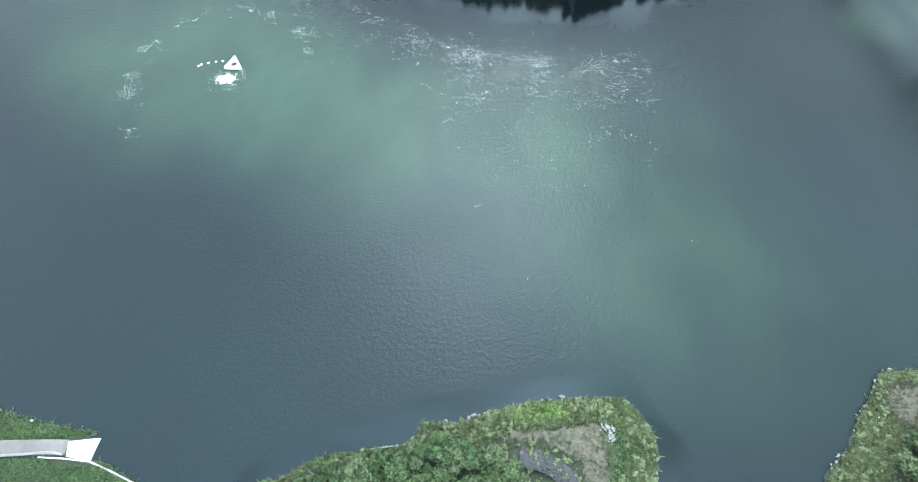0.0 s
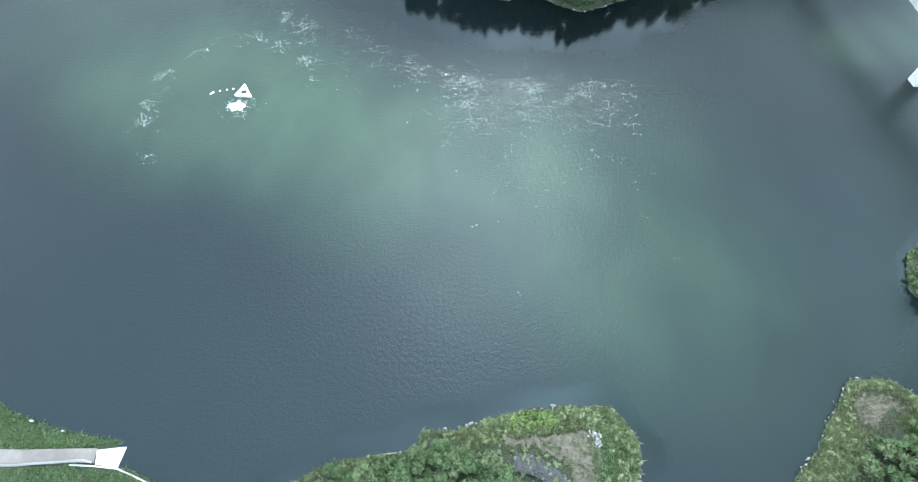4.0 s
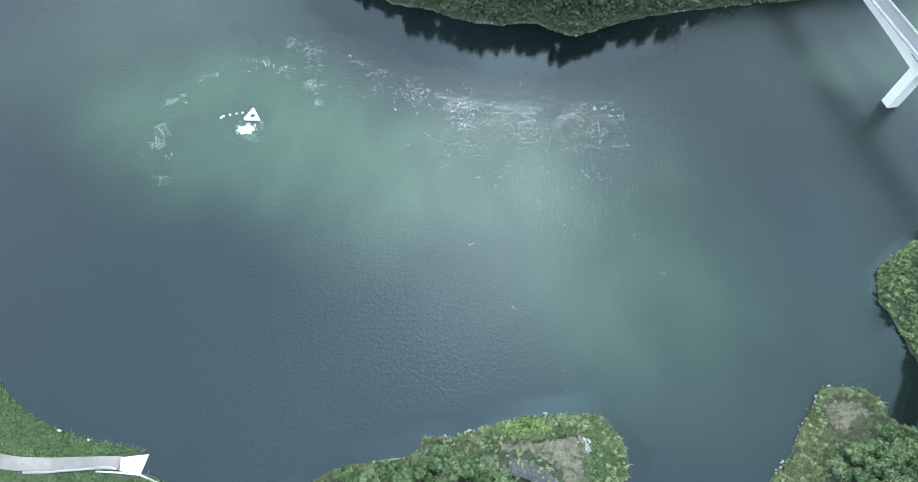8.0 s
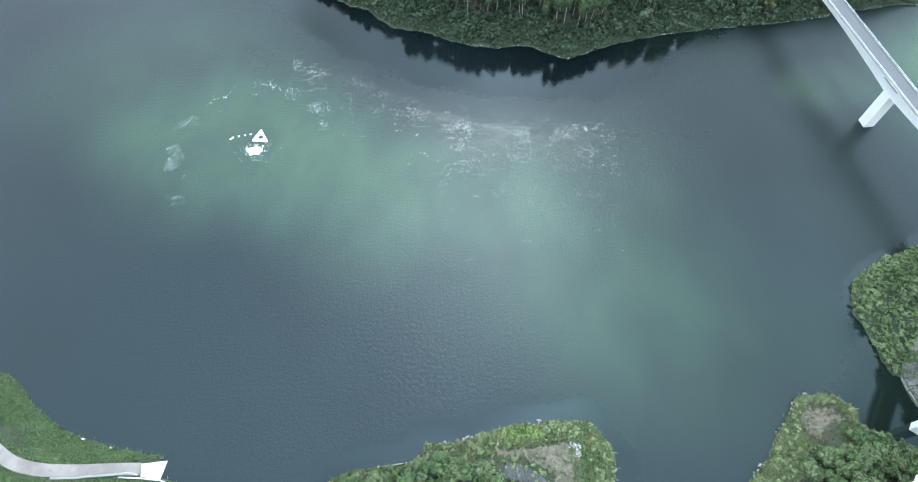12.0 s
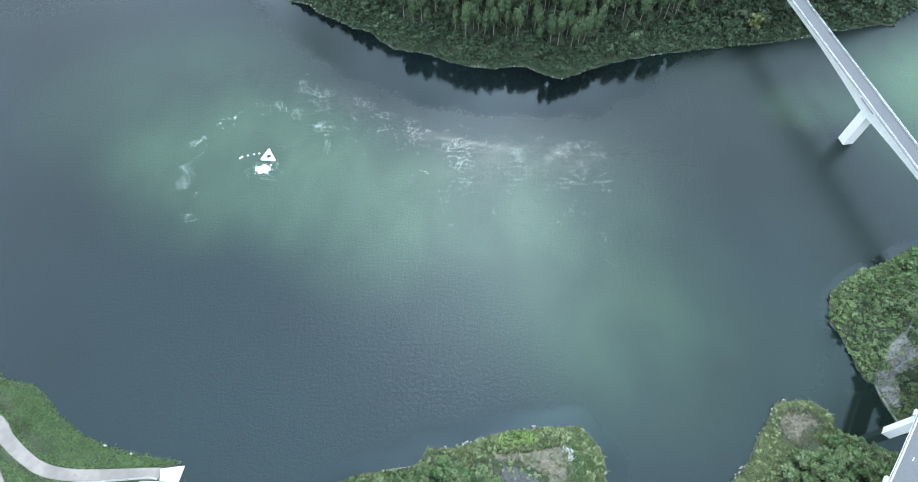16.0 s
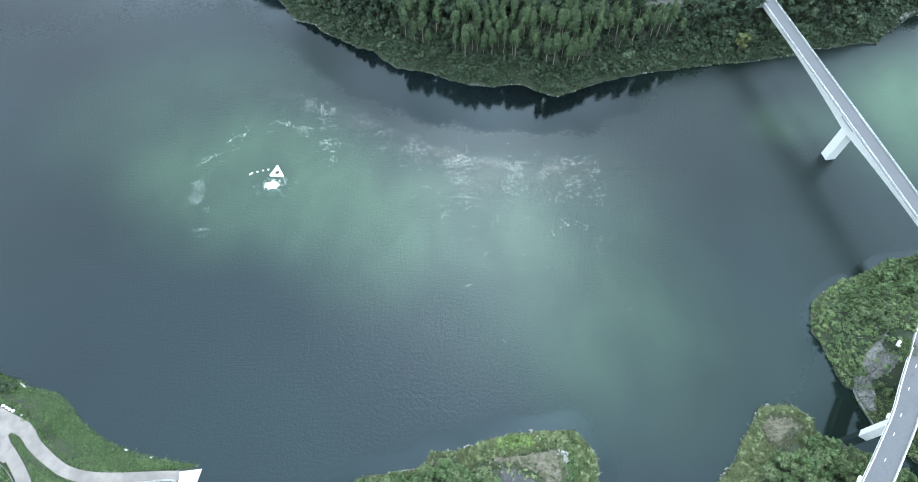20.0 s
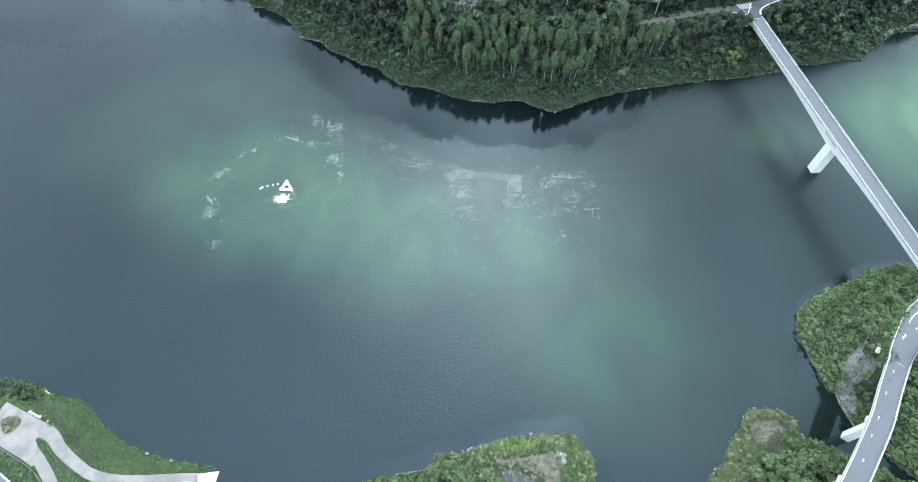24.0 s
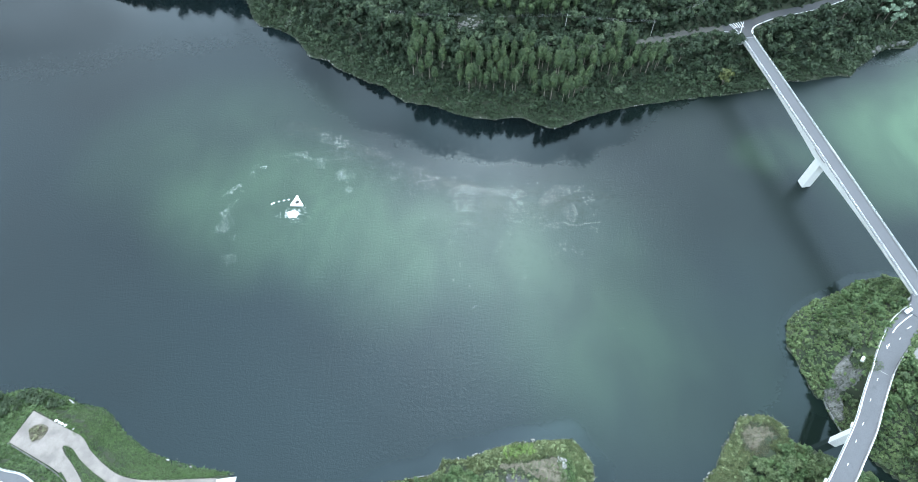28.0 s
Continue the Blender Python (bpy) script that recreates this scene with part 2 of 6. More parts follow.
def ground_material():
    n = Nodes("ground_soil")
    p = n.pos()
    z = n.sep(p, "Z")
    c = n.mix(n.ramp(n.noise(p, 0.11, 4), 0.35, 0.65), (0.016, 0.026, 0.011), (0.032, 0.037, 0.021))
    c = n.mix(n.ramp(n.noise(p, 1.1, 4, 0.65), 0.45, 0.7), c, (0.024, 0.040, 0.016))
    edge = n.math("ADD", z, n.math("MULTIPLY", n.noise(p, 0.5, 3), 1.1))
    rock = n.mix(n.noise(p, 1.7, 4, 0.7), (0.026, 0.027, 0.022), (0.080, 0.077, 0.066))
    c = n.mix(n.ramp(edge, 0.72, 0.42), c, rock)
    n.bump(n.noise(p, 1.5, 4, 0.7), 0.8, 0.25)
    return n.done(c, 0.9)


M_GROUND = ground_material()


def soil_material():
    n = Nodes("bare_soil")
    p = n.pos()
    c = n.mix(n.ramp(n.noise(p, 0.5, 5, 0.65, 0.5), 0.35, 0.65), (0.066, 0.057, 0.040), (0.128, 0.110, 0.082))
    c = n.mix(n.ramp(n.noise(p, 1.3, 5, 0.7, 0.8), 0.48, 0.62, 0.0, 0.85), c, (0.040, 0.054, 0.024))
    c = n.mix(n.ramp(n.noise(p, 5.0, 4, 0.7), 0.58, 0.72, 0.0, 0.7), c, (0.16, 0.15, 0.125))
    n.bump(n.noise(p, 3.0, 4, 0.7), 0.8, 0.12)
    return n.done(c, 0.9)


M_SOIL = soil_material()


# ---------------------------------------------------------------- mesh tools
def mesh(name, verts, faces, mat, smooth=False):
    """A mesh from vertices and faces: a list of index tuples, or an array of quads or triangles."""
    me = bpy.data.meshes.new(name)
    if isinstance(faces, np.ndarray):
        k = faces.shape[1]
        me.vertices.add(len(verts))
        me.vertices.foreach_set("co", np.asarray(verts, np.float32).ravel())
        me.loops.add(faces.size)
        me.loops.foreach_set("vertex_index", faces.astype(np.int32).ravel())
        me.polygons.add(len(faces))
        me.polygons.foreach_set("loop_start", np.arange(0, faces.size, k, dtype=np.int32))
        me.update(calc_edges=True)
    else:
        me.from_pydata([tuple(map(float, v)) for v in verts], [], faces)
        me.update()
    if smooth:
        me.polygons.foreach_set("use_smooth", [True] * len(me.polygons))
    me.materials.append(mat)
    return me


def child(name, me, parent, label="", at=None):
    ob = new(name, me)
    ob.parent = parent
    if at is not None:
        ob.matrix_basis = at
    if label:
        ob["label"] = label
    return ob


def part(name, bm, material, parent, label=""):
    me = bpy.data.meshes.new(name)
    bm.to_mesh(me)
    bm.free()
    me.materials.append(material)
    return child(name, me, parent, label)


def empty(name, at=(0, 0, 0), turn=0.0):
    ob = new(name)
    ob.matrix_basis = pose(*at, 0, 0, turn)
    return ob


def box_bm(size, at=(0, 0, 0), bevel=0.0, turn=0.0, bm=None):
    b = bmesh.new()
    bmesh.ops.create_cube(b, size=1, matrix=Matrix.Diagonal((*size, 1)))
    if bevel:
        bmesh.ops.bevel(b, geom=b.edges[:], offset=bevel, segments=1, affect="EDGES", profile=0.5)
    bmesh.ops.transform(b, matrix=pose(*at, 0, 0, turn), verts=b.verts[:])
    if bm is None:
        return b
    tmp = bpy.data.meshes.new("tmp")
    b.to_mesh(tmp)
    b.free()
    bm.from_mesh(tmp)
    bpy.data.meshes.remove(tmp)
    return bm


def box_mesh(name, size, mat, bevel=0.0):
    bm = box_bm(size, bevel=bevel)
    me = bpy.data.meshes.new(name)
    bm.to_mesh(me)
    bm.free()
    me.materials.append(mat)
    return me


def prism_bm(outline, z0, z1):
    """A flat polygon drawn up from z0 to z1."""
    bm = bmesh.new()
    low = [bm.verts.new((x, y, z0)) for x, y in outline]
    top = [bm.verts.new((x, y, z1)) for x, y in outline]
    bm.faces.new(top)
    bm.faces.new(low[::-1])
    k = len(outline)
    for i in range(k):
        bm.faces.new((low[i], low[(i + 1) % k], top[(i + 1) % k], top[i]))
    bmesh.ops.recalc_face_normals(bm, faces=bm.faces[:])
    return bm


def curve_points(points, step=1.5):
    """A smooth line (Catmull-Rom) through points of any dimension, at about even steps."""
    P = np.array(points, float)
    P = np.vstack([2 * P[0] - P[1], P, 2 * P[-1] - P[-2]])
    out = []
    for i in range(1, len(P) - 2):
        a, b, c, d = P[i - 1:i + 3]
        k = max(2, int(np.linalg.norm((c - b)[:2]) / step))
        for s in np.arange(k) / k:
            out.append(0.5 * (2 * b + (c - a) * s + (2 * a - 5 * b + 4 * c - d) * s * s + (3 * b - a - 3 * c + d) * s ** 3))
    out.append(P[-2])
    return np.array(out)


def normals_2d(line):
    d = np.gradient(line[:, :2], axis=0)
    d /= np.linalg.norm(d, axis=1)[:, None]
    return np.c_[d[:, 1], -d[:, 0]]        # to the right of the way


def sweep_bm(line, section, closed=True):
    """Sweeps a section of (across, up) points along a line of x, y, z. A section may be a function of the index."""
    bm, rows = bmesh.new(), []
    N = normals_2d(line)
    for i, (p, n) in enumerate(zip(line, N)):
        sec = section(i) if callable(section) else section
        rows.append([bm.verts.new((p[0] + n[0] * a, p[1] + n[1] * a, p[2] + u)) for a, u in sec])
    k = len(rows[0])
    for r, s in zip(rows, rows[1:]):
        for j in range(k if closed else k - 1):
            bm.faces.new((r[j], r[(j + 1) % k], s[(j + 1) % k], s[j]))
    if closed:
        bm.faces.new(rows[0][::-1])
        bm.faces.new(rows[-1])
    bmesh.ops.recalc_face_normals(bm, faces=bm.faces[:])
    return bm


def offset_line(line, across, up=0.0):
    N = normals_2d(line)
    return np.c_[line[:, :2] + N * across, line[:, 2] + up]


def along(line, step, start=0.0):
    """Places at even steps along a line: point and heading in degrees."""
    seg = np.linalg.norm(np.diff(line, axis=0), axis=1)
    s = np.r_[0, np.cumsum(seg)]
    out = []
    for v in np.arange(start, s[-1], step):
        p = [np.interp(v, s, line[:, k]) for k in range(3)]
        q = [np.interp(min(v + 0.2, s[-1]), s, line[:, k]) for k in range(2)]
        r = [np.interp(max(v - 0.2, 0), s, line[:, k]) for k in range(2)]
        out.append((p, math.degrees(math.atan2(q[1] - r[1], q[0] - r[0]))))
    return out


# ---------------------------------------------------------------- the plan
FAR = [(-700, 470), (-420, 392), (-260, 350), (-190, 340), (-150, 333), (-134, 322), (-127, 303), (-121, 295), (-112, 292.5), (-104, 288),
       (-97, 281.5), (-91, 273), (-86, 263.5), (-75, 260), (-68, 252), (-55, 243.5), (-49, 239), (-40, 236), (-35, 229.5),
       (-27, 222), (-18.5, 220), (-9, 217.5), (0, 212), (11, 208), (23, 206), (30.5, 208), (38, 207), (43.5, 202.5), (54, 198),
       (62, 201.5), (75, 207), (88, 211), (101, 213.7), (114, 215.5), (127, 217.5), (140, 219), (161, 221), (175, 223.5),
       (182, 225), (191, 229.7), (202, 229.2), (213, 231.7), (222, 233.5), (229, 232), (236, 239), (246, 246), (256, 254),
       (264, 255.7), (275, 255), (283, 262), (320, 290), (420, 330), (700, 380), (2600, 500), (2600, 2600), (-2600, 2600), (-2600, 700)]
MID = [(700, 160), (320, 122), (240, 106), (202, 99.5), (186, 100), (176, 98.5), (169, 95.5), (164, 93), (155, 90), (145, 85.5),
       (139, 80.5), (137, 75.6), (135.5, 70), (136.6, 64), (138, 57), (138, 51.5), (139, 48.5), (141.7, 47.5), (141.5, 44),
       (142.5, 39), (143.5, 34.5), (149, 27), (157, 18), (172, 4), (200, -60), (2600, -60), (2600, 400)]
EAST = [(160, 8), (146, 20), (134, 27), (125, 30.5), (122, 33.6), (123.4, 36), (121, 39.2), (117.5, 41.3), (113.6, 42), (107, 41.6),
        (104.4, 39.7), (102.6, 36.7), (100.3, 34), (97, 31), (95, 27.5), (92.6, 23.8), (88.5, 20.8), (85, 17.4), (80, 8), (74, -20), (70, -80), (200, -80), (200, -30)]
SPIT = [(-46.5, 16), (-40.5, 17.5), (-33, 21.5), (-28, 22.4), (-21.5, 23.2), (-14, 24), (-9.8, 26.7), (-9.4, 29.3), (-0.7, 29.4), (7.4, 32), (18.6, 34.6),
        (26.4, 35), (39.4, 35.3), (41.7, 34), (44.4, 30.3), (46.3, 26.2), (46.2, 22.2), (45, 16), (43, -5), (47, -80), (-62, -80), (-58, -10)]
LEFT = [(-2600, 300), (-420, 130), (-260, 66), (-205, 56), (-187, 59), (-183, 60.5), (-174, 62), (-169, 60.8), (-159, 57.7), (-155, 55.2), (-144.3, 52.9),
        (-139.6, 50), (-133, 43.5), (-126.4, 39), (-121, 35.5), (-113, 32.7), (-105.6, 30), (-97, 28.4), (-90, 27.3), (-86, 26.4),
        (-86.8, 21.2), (-81.5, 19.2), (-75, 16.3), (-70, 2), (-66, -80), (-2600, -80)]
SOUTH = [(-2600, -60), (2600, -60), (2600, -2600), (-2600, -2600)]
LANDS = [
    (FAR, [(-30, -9), (0, 0), (0.6, 0.7), (3, 2.4), (24, 20.6), (34, 21.6), (120, 74), (400, 130), (2500, 160)]),
    (MID, [(-30, -9), (0, 0), (0.6, 0.8), (2, 2.0), (22, 19.0), (30, 20.2), (60, 22), (200, 70), (2500, 120)]),
    (EAST, [(-30, -9), (0, 0), (0.5, 0.7), (8, 1.7), (15, 3.2), (40, 12), (90, 24)]),
    (SPIT, [(-30, -9), (0, 0), (0.5, 0.7), (10, 1.5), (18, 3.4), (40, 9), (90, 18)]),
    (LEFT, [(-30, -9), (0, 0), (0.5, 0.6), (3, 1.6), (13, 5.6), (22, 6.6), (45, 8), (160, 40), (2500, 120)]),
    (SOUTH, [(-30, -9), (0, 0), (60, 25), (400, 90), (2500, 140)]),
]
DECK = 21.5
BRIDGE = np.array([(163.2, 242.0, DECK), (182.6, 81.0, DECK)])
ROAD_MID = curve_points([(60, -52, 20.5), (84, -26, 20.5), (104, -6, 20.5), (123.2, 14.2, 20.5), (130.0, 21.6, 20.5), (138.9, 31.7, 20.5), (146.2, 41.7, 20.5),
                         (155.0, 53.0, 20.5), (162.4, 61.2, 20.6), (170.6, 68.8, 20.9), (181, 74.5, 21.3), (194, 79, 21.5), (218, 84, 21.7), (262, 91, 22)])
ROAD_FAR = curve_points([(160.5, 249.5, 21.5), (170.5, 253.6, 21.5), (184, 260.3, 21.6), (200, 264.2, 21.8), (219, 270, 22), (250, 283, 22.5), (300, 300, 23)])
TRACK = curve_points([(160.5, 249.5, 21.5), (141, 248.5, 21.4), (127, 245.4, 21.3), (106, 241.2, 21.2), (84, 238, 21.2), (60, 240, 21.3), (30, 250, 21.5)])
LEG_A = curve_points([(-152, 41.5, 6.53), (-145.4, 39.0, 6.45), (-140.5, 34.1, 6.0), (-133.8, 29.1, 5.4), (-127.8, 25.7, 4.8), (-120.6, 23.9, 4.2), (-111.5, 23.5, 3.1),
                      (-99.3, 23.9, 1.7), (-92.5, 24.0, 0.95)], 1.0)
LEG_B = curve_points([(-153, 36, 6.5), (-147.2, 31.2, 6.5), (-141.3, 25, 6.4), (-134, 16, 6.0), (-120, 2, 5.5), (-100, -20, 6)], 1.0)
UPPER = curve_points([(-200, 36.8, 9.2), (-180, 31.4, 9.1), (-167.4, 27.4, 9), (-157.4, 24.2, 9), (-140, 10, 9), (-120, -20, 9)], 1.5)
PLAZA = [(-166.1, 51.4), (-170.8, 39.9), (-152.1, 30.7), (-148.2, 28.4), (-145.2, 30.9), (-150.2, 37.2), (-149.4, 39.5), (-148.0, 42.0), (-148.6, 43.1), (-156.7, 47.0)]


def inside(poly, x, y):
    P = np.array(poly, float)
    c = np.zeros(x.shape, bool)
    for (x0, y0), (x1, y1) in zip(P, np.roll(P, -1, 0)):
        if y0 != y1:
            c ^= ((y0 > y) != (y1 > y)) & (x < (x1 - x0) * (y - y0) / (y1 - y0) + x0)
    return c


def depth_in(poly, x, y):
    """Distance to a polygon's edge, positive inside."""
    P = np.array(poly, float)
    best = np.full(x.shape, 1e9)
    for a, b in zip(P, np.roll(P, -1, 0)):
        d = b - a
        s = np.clip(((x - a[0]) * d[0] + (y - a[1]) * d[1]) / (d @ d), 0, 1)
        best = np.minimum(best, (x - a[0] - s * d[0]) ** 2 + (y - a[1] - s * d[1]) ** 2)
    best = np.sqrt(best)
    return np.where(inside(poly, x, y), best, -best)


def near_line(line, x, y):
    """Distance to a line and the line's height there."""
    best, high = np.full(x.shape, 1e9), np.zeros(x.shape)
    for a, b in zip(line[::2], np.vstack([line[2::2], line[-1:]])):
        d = (b - a)[:2]
        s = np.clip(((x - a[0]) * d[0] + (y - a[1]) * d[1]) / max(d @ d, 1e-9), 0, 1)
        r = (x - a[0] - s * d[0]) ** 2 + (y - a[1] - s * d[1]) ** 2
        hit = r < best
        best, high = np.where(hit, r, best), np.where(hit, a[2] + s * (b[2] - a[2]), high)
    return np.sqrt(best), high


def smooth(a, b, v):
    s = np.clip((v - a) / (b - a), 0, 1)
    return s * s * (3 - 2 * s)


MID_GROUND = ROAD_MID[(ROAD_MID[:, 0] > 153)]
BEDS = [(MID_GROUND, 4.2, 4.0), (ROAD_FAR, 3.4, 4.5), (TRACK, 3.0, 4.0), (LEG_A, 1.9, 2.5), (np.array([(-93.5, 23.8, 1.0), (-85.6, 23.7, 0.0)]), 2.8, 1.2), (LEG_B, 2.0, 2.5), (UPPER, 2.5, 2.5)]


def wobble(x, y, scale, seed):
    """Cheap smooth noise from sines."""
    r = np.random.RandomState(seed)
    v = 0
    for _ in range(6):
        a, f, p = r.rand() * 6.283, scale * (0.6 + r.rand()), r.rand() * 6.283
        v = v + np.sin((x * np.cos(a) + y * np.sin(a)) * f + p)
    return v / 6


def height(x, y):
    x, y = np.asarray(x, float), np.asarray(y, float)
    h = np.full(x.shape, -9.0)
    for k, (poly, prof) in enumerate(LANDS):
        d = depth_in(poly, x, y) + 0.6 * wobble(x, y, 0.5, k)
        prof = np.array(prof, float)
        g = np.interp(d, prof[:, 0], prof[:, 1])
        h = np.maximum(h, g + np.clip(d, 0, 12) / 12 * (1.2 * wobble(x, y, 0.12, 20 + k) + 0.5 * wobble(x, y, 0.45, 30 + k)))
    d = depth_in(PLAZA, x, y)
    h = np.where(d > -4, 6.3 + (h - 6.3) * smooth(1.0, 4.0, -d), h)
    for line, half, run in BEDS:
        d, z = near_line(line, x, y)
        h = np.where(d < half + run, (z - 0.2) + (h - z + 0.2) * smooth(half, half + run, d), h)
    return h


# ---------------------------------------------------------------- ground and water
def axis_lines(lo, hi, step, far):
    mid = np.arange(lo, hi + 0.1, step)
    grow = np.cumsum(step * 1.4 ** np.arange(1, 60))
    grow = grow[grow < far]
    return np.r_[(lo - grow)[::-1], mid, hi + grow]


gx, gy = axis_lines(-200, 290, 2.1, 2600), axis_lines(-10, 342, 2.1, 2600)
GX, GY = np.meshgrid(gx, gy)
GZ = height(GX.ravel(), GY.ravel())
idx = np.arange(GX.size).reshape(GX.shape)
quads = np.stack([idx[:-1, :-1], idx[:-1, 1:], idx[1:, 1:], idx[1:, :-1]], -1).reshape(-1, 4)
ground = new("ground", mesh("ground", np.c_[GX.ravel(), GY.ravel(), GZ], quads, M_GROUND, True))
tagged(ground, "steep earth banks with pale rocky edges round a lake", "ground", kind="structure")
# sunlit patches painted into the water's colour: centre, half-widths, turn in degrees, strength
SUNLIT_TINTS = [(-88, 150, 66, 52, 0, 0.30), (-40, 130, 50, 56, 20, 0.28), (6, 126, 48, 44, 0, 0.21), (46, 124, 46, 38, 0, 0.07), (58, 98, 52, 76, -8, 0.13), (74, 58, 66, 48, 0, 0.08),
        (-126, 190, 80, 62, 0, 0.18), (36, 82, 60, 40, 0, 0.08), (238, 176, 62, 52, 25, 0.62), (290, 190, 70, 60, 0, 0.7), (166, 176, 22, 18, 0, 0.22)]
RUFFLED = [(-600, 150), (-260, 190), (-150, 215), (-100, 212), (-75, 200), (-50, 188), (-25, 175), (-5, 163), (20, 157), (45, 157), (70, 161), (100, 176), (130, 202), (160, 222), (600, 250)]
GLINTS = [(-110, 214), (-75, 200), (-50, 187), (-25, 174), (-5, 161), (20, 155), (45, 154), (65, 153), (90, 150)]


def sunlit_tint_at(x, y):
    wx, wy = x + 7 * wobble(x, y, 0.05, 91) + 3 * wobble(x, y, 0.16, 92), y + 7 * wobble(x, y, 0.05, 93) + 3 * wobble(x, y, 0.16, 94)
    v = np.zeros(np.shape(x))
    for cx, cy, rx, ry, turn, w in SUNLIT_TINTS:
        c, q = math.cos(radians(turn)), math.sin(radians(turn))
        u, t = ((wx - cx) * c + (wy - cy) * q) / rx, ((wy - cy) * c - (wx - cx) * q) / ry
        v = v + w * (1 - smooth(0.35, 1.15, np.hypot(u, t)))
    # the eastern water is a little greener throughout
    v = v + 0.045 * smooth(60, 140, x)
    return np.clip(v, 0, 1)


def ruffle_at(x, y):
    """How far the wind roughens the water: calm under the far bank, in the east and close to the shores."""
    R = np.array(RUFFLED, float)
    edge = np.interp(x, R[:, 0], R[:, 1]) + 5 * wobble(x, y, 0.09, 95)
    v = 0.08 + 0.92 * (1 - smooth(-0.1, 1, (y - edge + 6 * wobble(x, y, 0.3, 98)) / (25 + 85 * smooth(60, 130, -x))))
    v = v * (1 - 0.1 * smooth(95, 150, x + 8 * wobble(x, y, 0.06, 96)))
    for poly, wide, low in ((SPIT, 12, 0.05), (LEFT, 9, 0.4), (EAST, 8, 0.5), (MID, 7, 0.2)):
        off = -depth_in(poly, x, y) + 2.0 * wobble(x, y, 0.2, 97)
        v = v * (low + (1 - low) * smooth(0.3 * wide, wide, off))
    return v * (0.08 + 0.92 * smooth(0.6, 1.2, np.hypot((x - 142) / 24, (y - 40) / 26)))      # sheltered inlet


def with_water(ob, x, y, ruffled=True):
    for key, values in [("sunlit_tint", sunlit_tint_at(x, y))] + ([("ruffle", ruffle_at(x, y))] if ruffled else []):
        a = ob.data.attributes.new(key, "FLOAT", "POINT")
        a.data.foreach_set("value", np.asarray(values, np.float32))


wx_, wy_ = axis_lines(-230, 320, 2.0, 2600), axis_lines(-6, 400, 2.0, 2600)
WX, WY = np.meshgrid(wx_, wy_)
idx = np.arange(WX.size).reshape(WX.shape)
quads = np.stack([idx[:-1, :-1], idx[:-1, 1:], idx[1:, 1:], idx[1:, :-1]], -1).reshape(-1, 4)
water = new("water", mesh("water", np.c_[WX.ravel(), WY.ravel(), np.zeros(WX.size)], quads, M_WATER))
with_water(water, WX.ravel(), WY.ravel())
tagged(water, "grey-green lake water with fine ripples and painted sunlit green patches", "water", kind="structure")


# ---------------------------------------------------------------- the long bridge
def bridge_line(step=2.0):
    k = int(np.linalg.norm(BRIDGE[1] - BRIDGE[0]) / step)
    return BRIDGE[0] + (BRIDGE[1] - BRIDGE[0]) * np.linspace(0, 1, k + 1)[:, None]


PIER_AT = 87.5                                    # along the bridge from its far end
HALF = 3.45


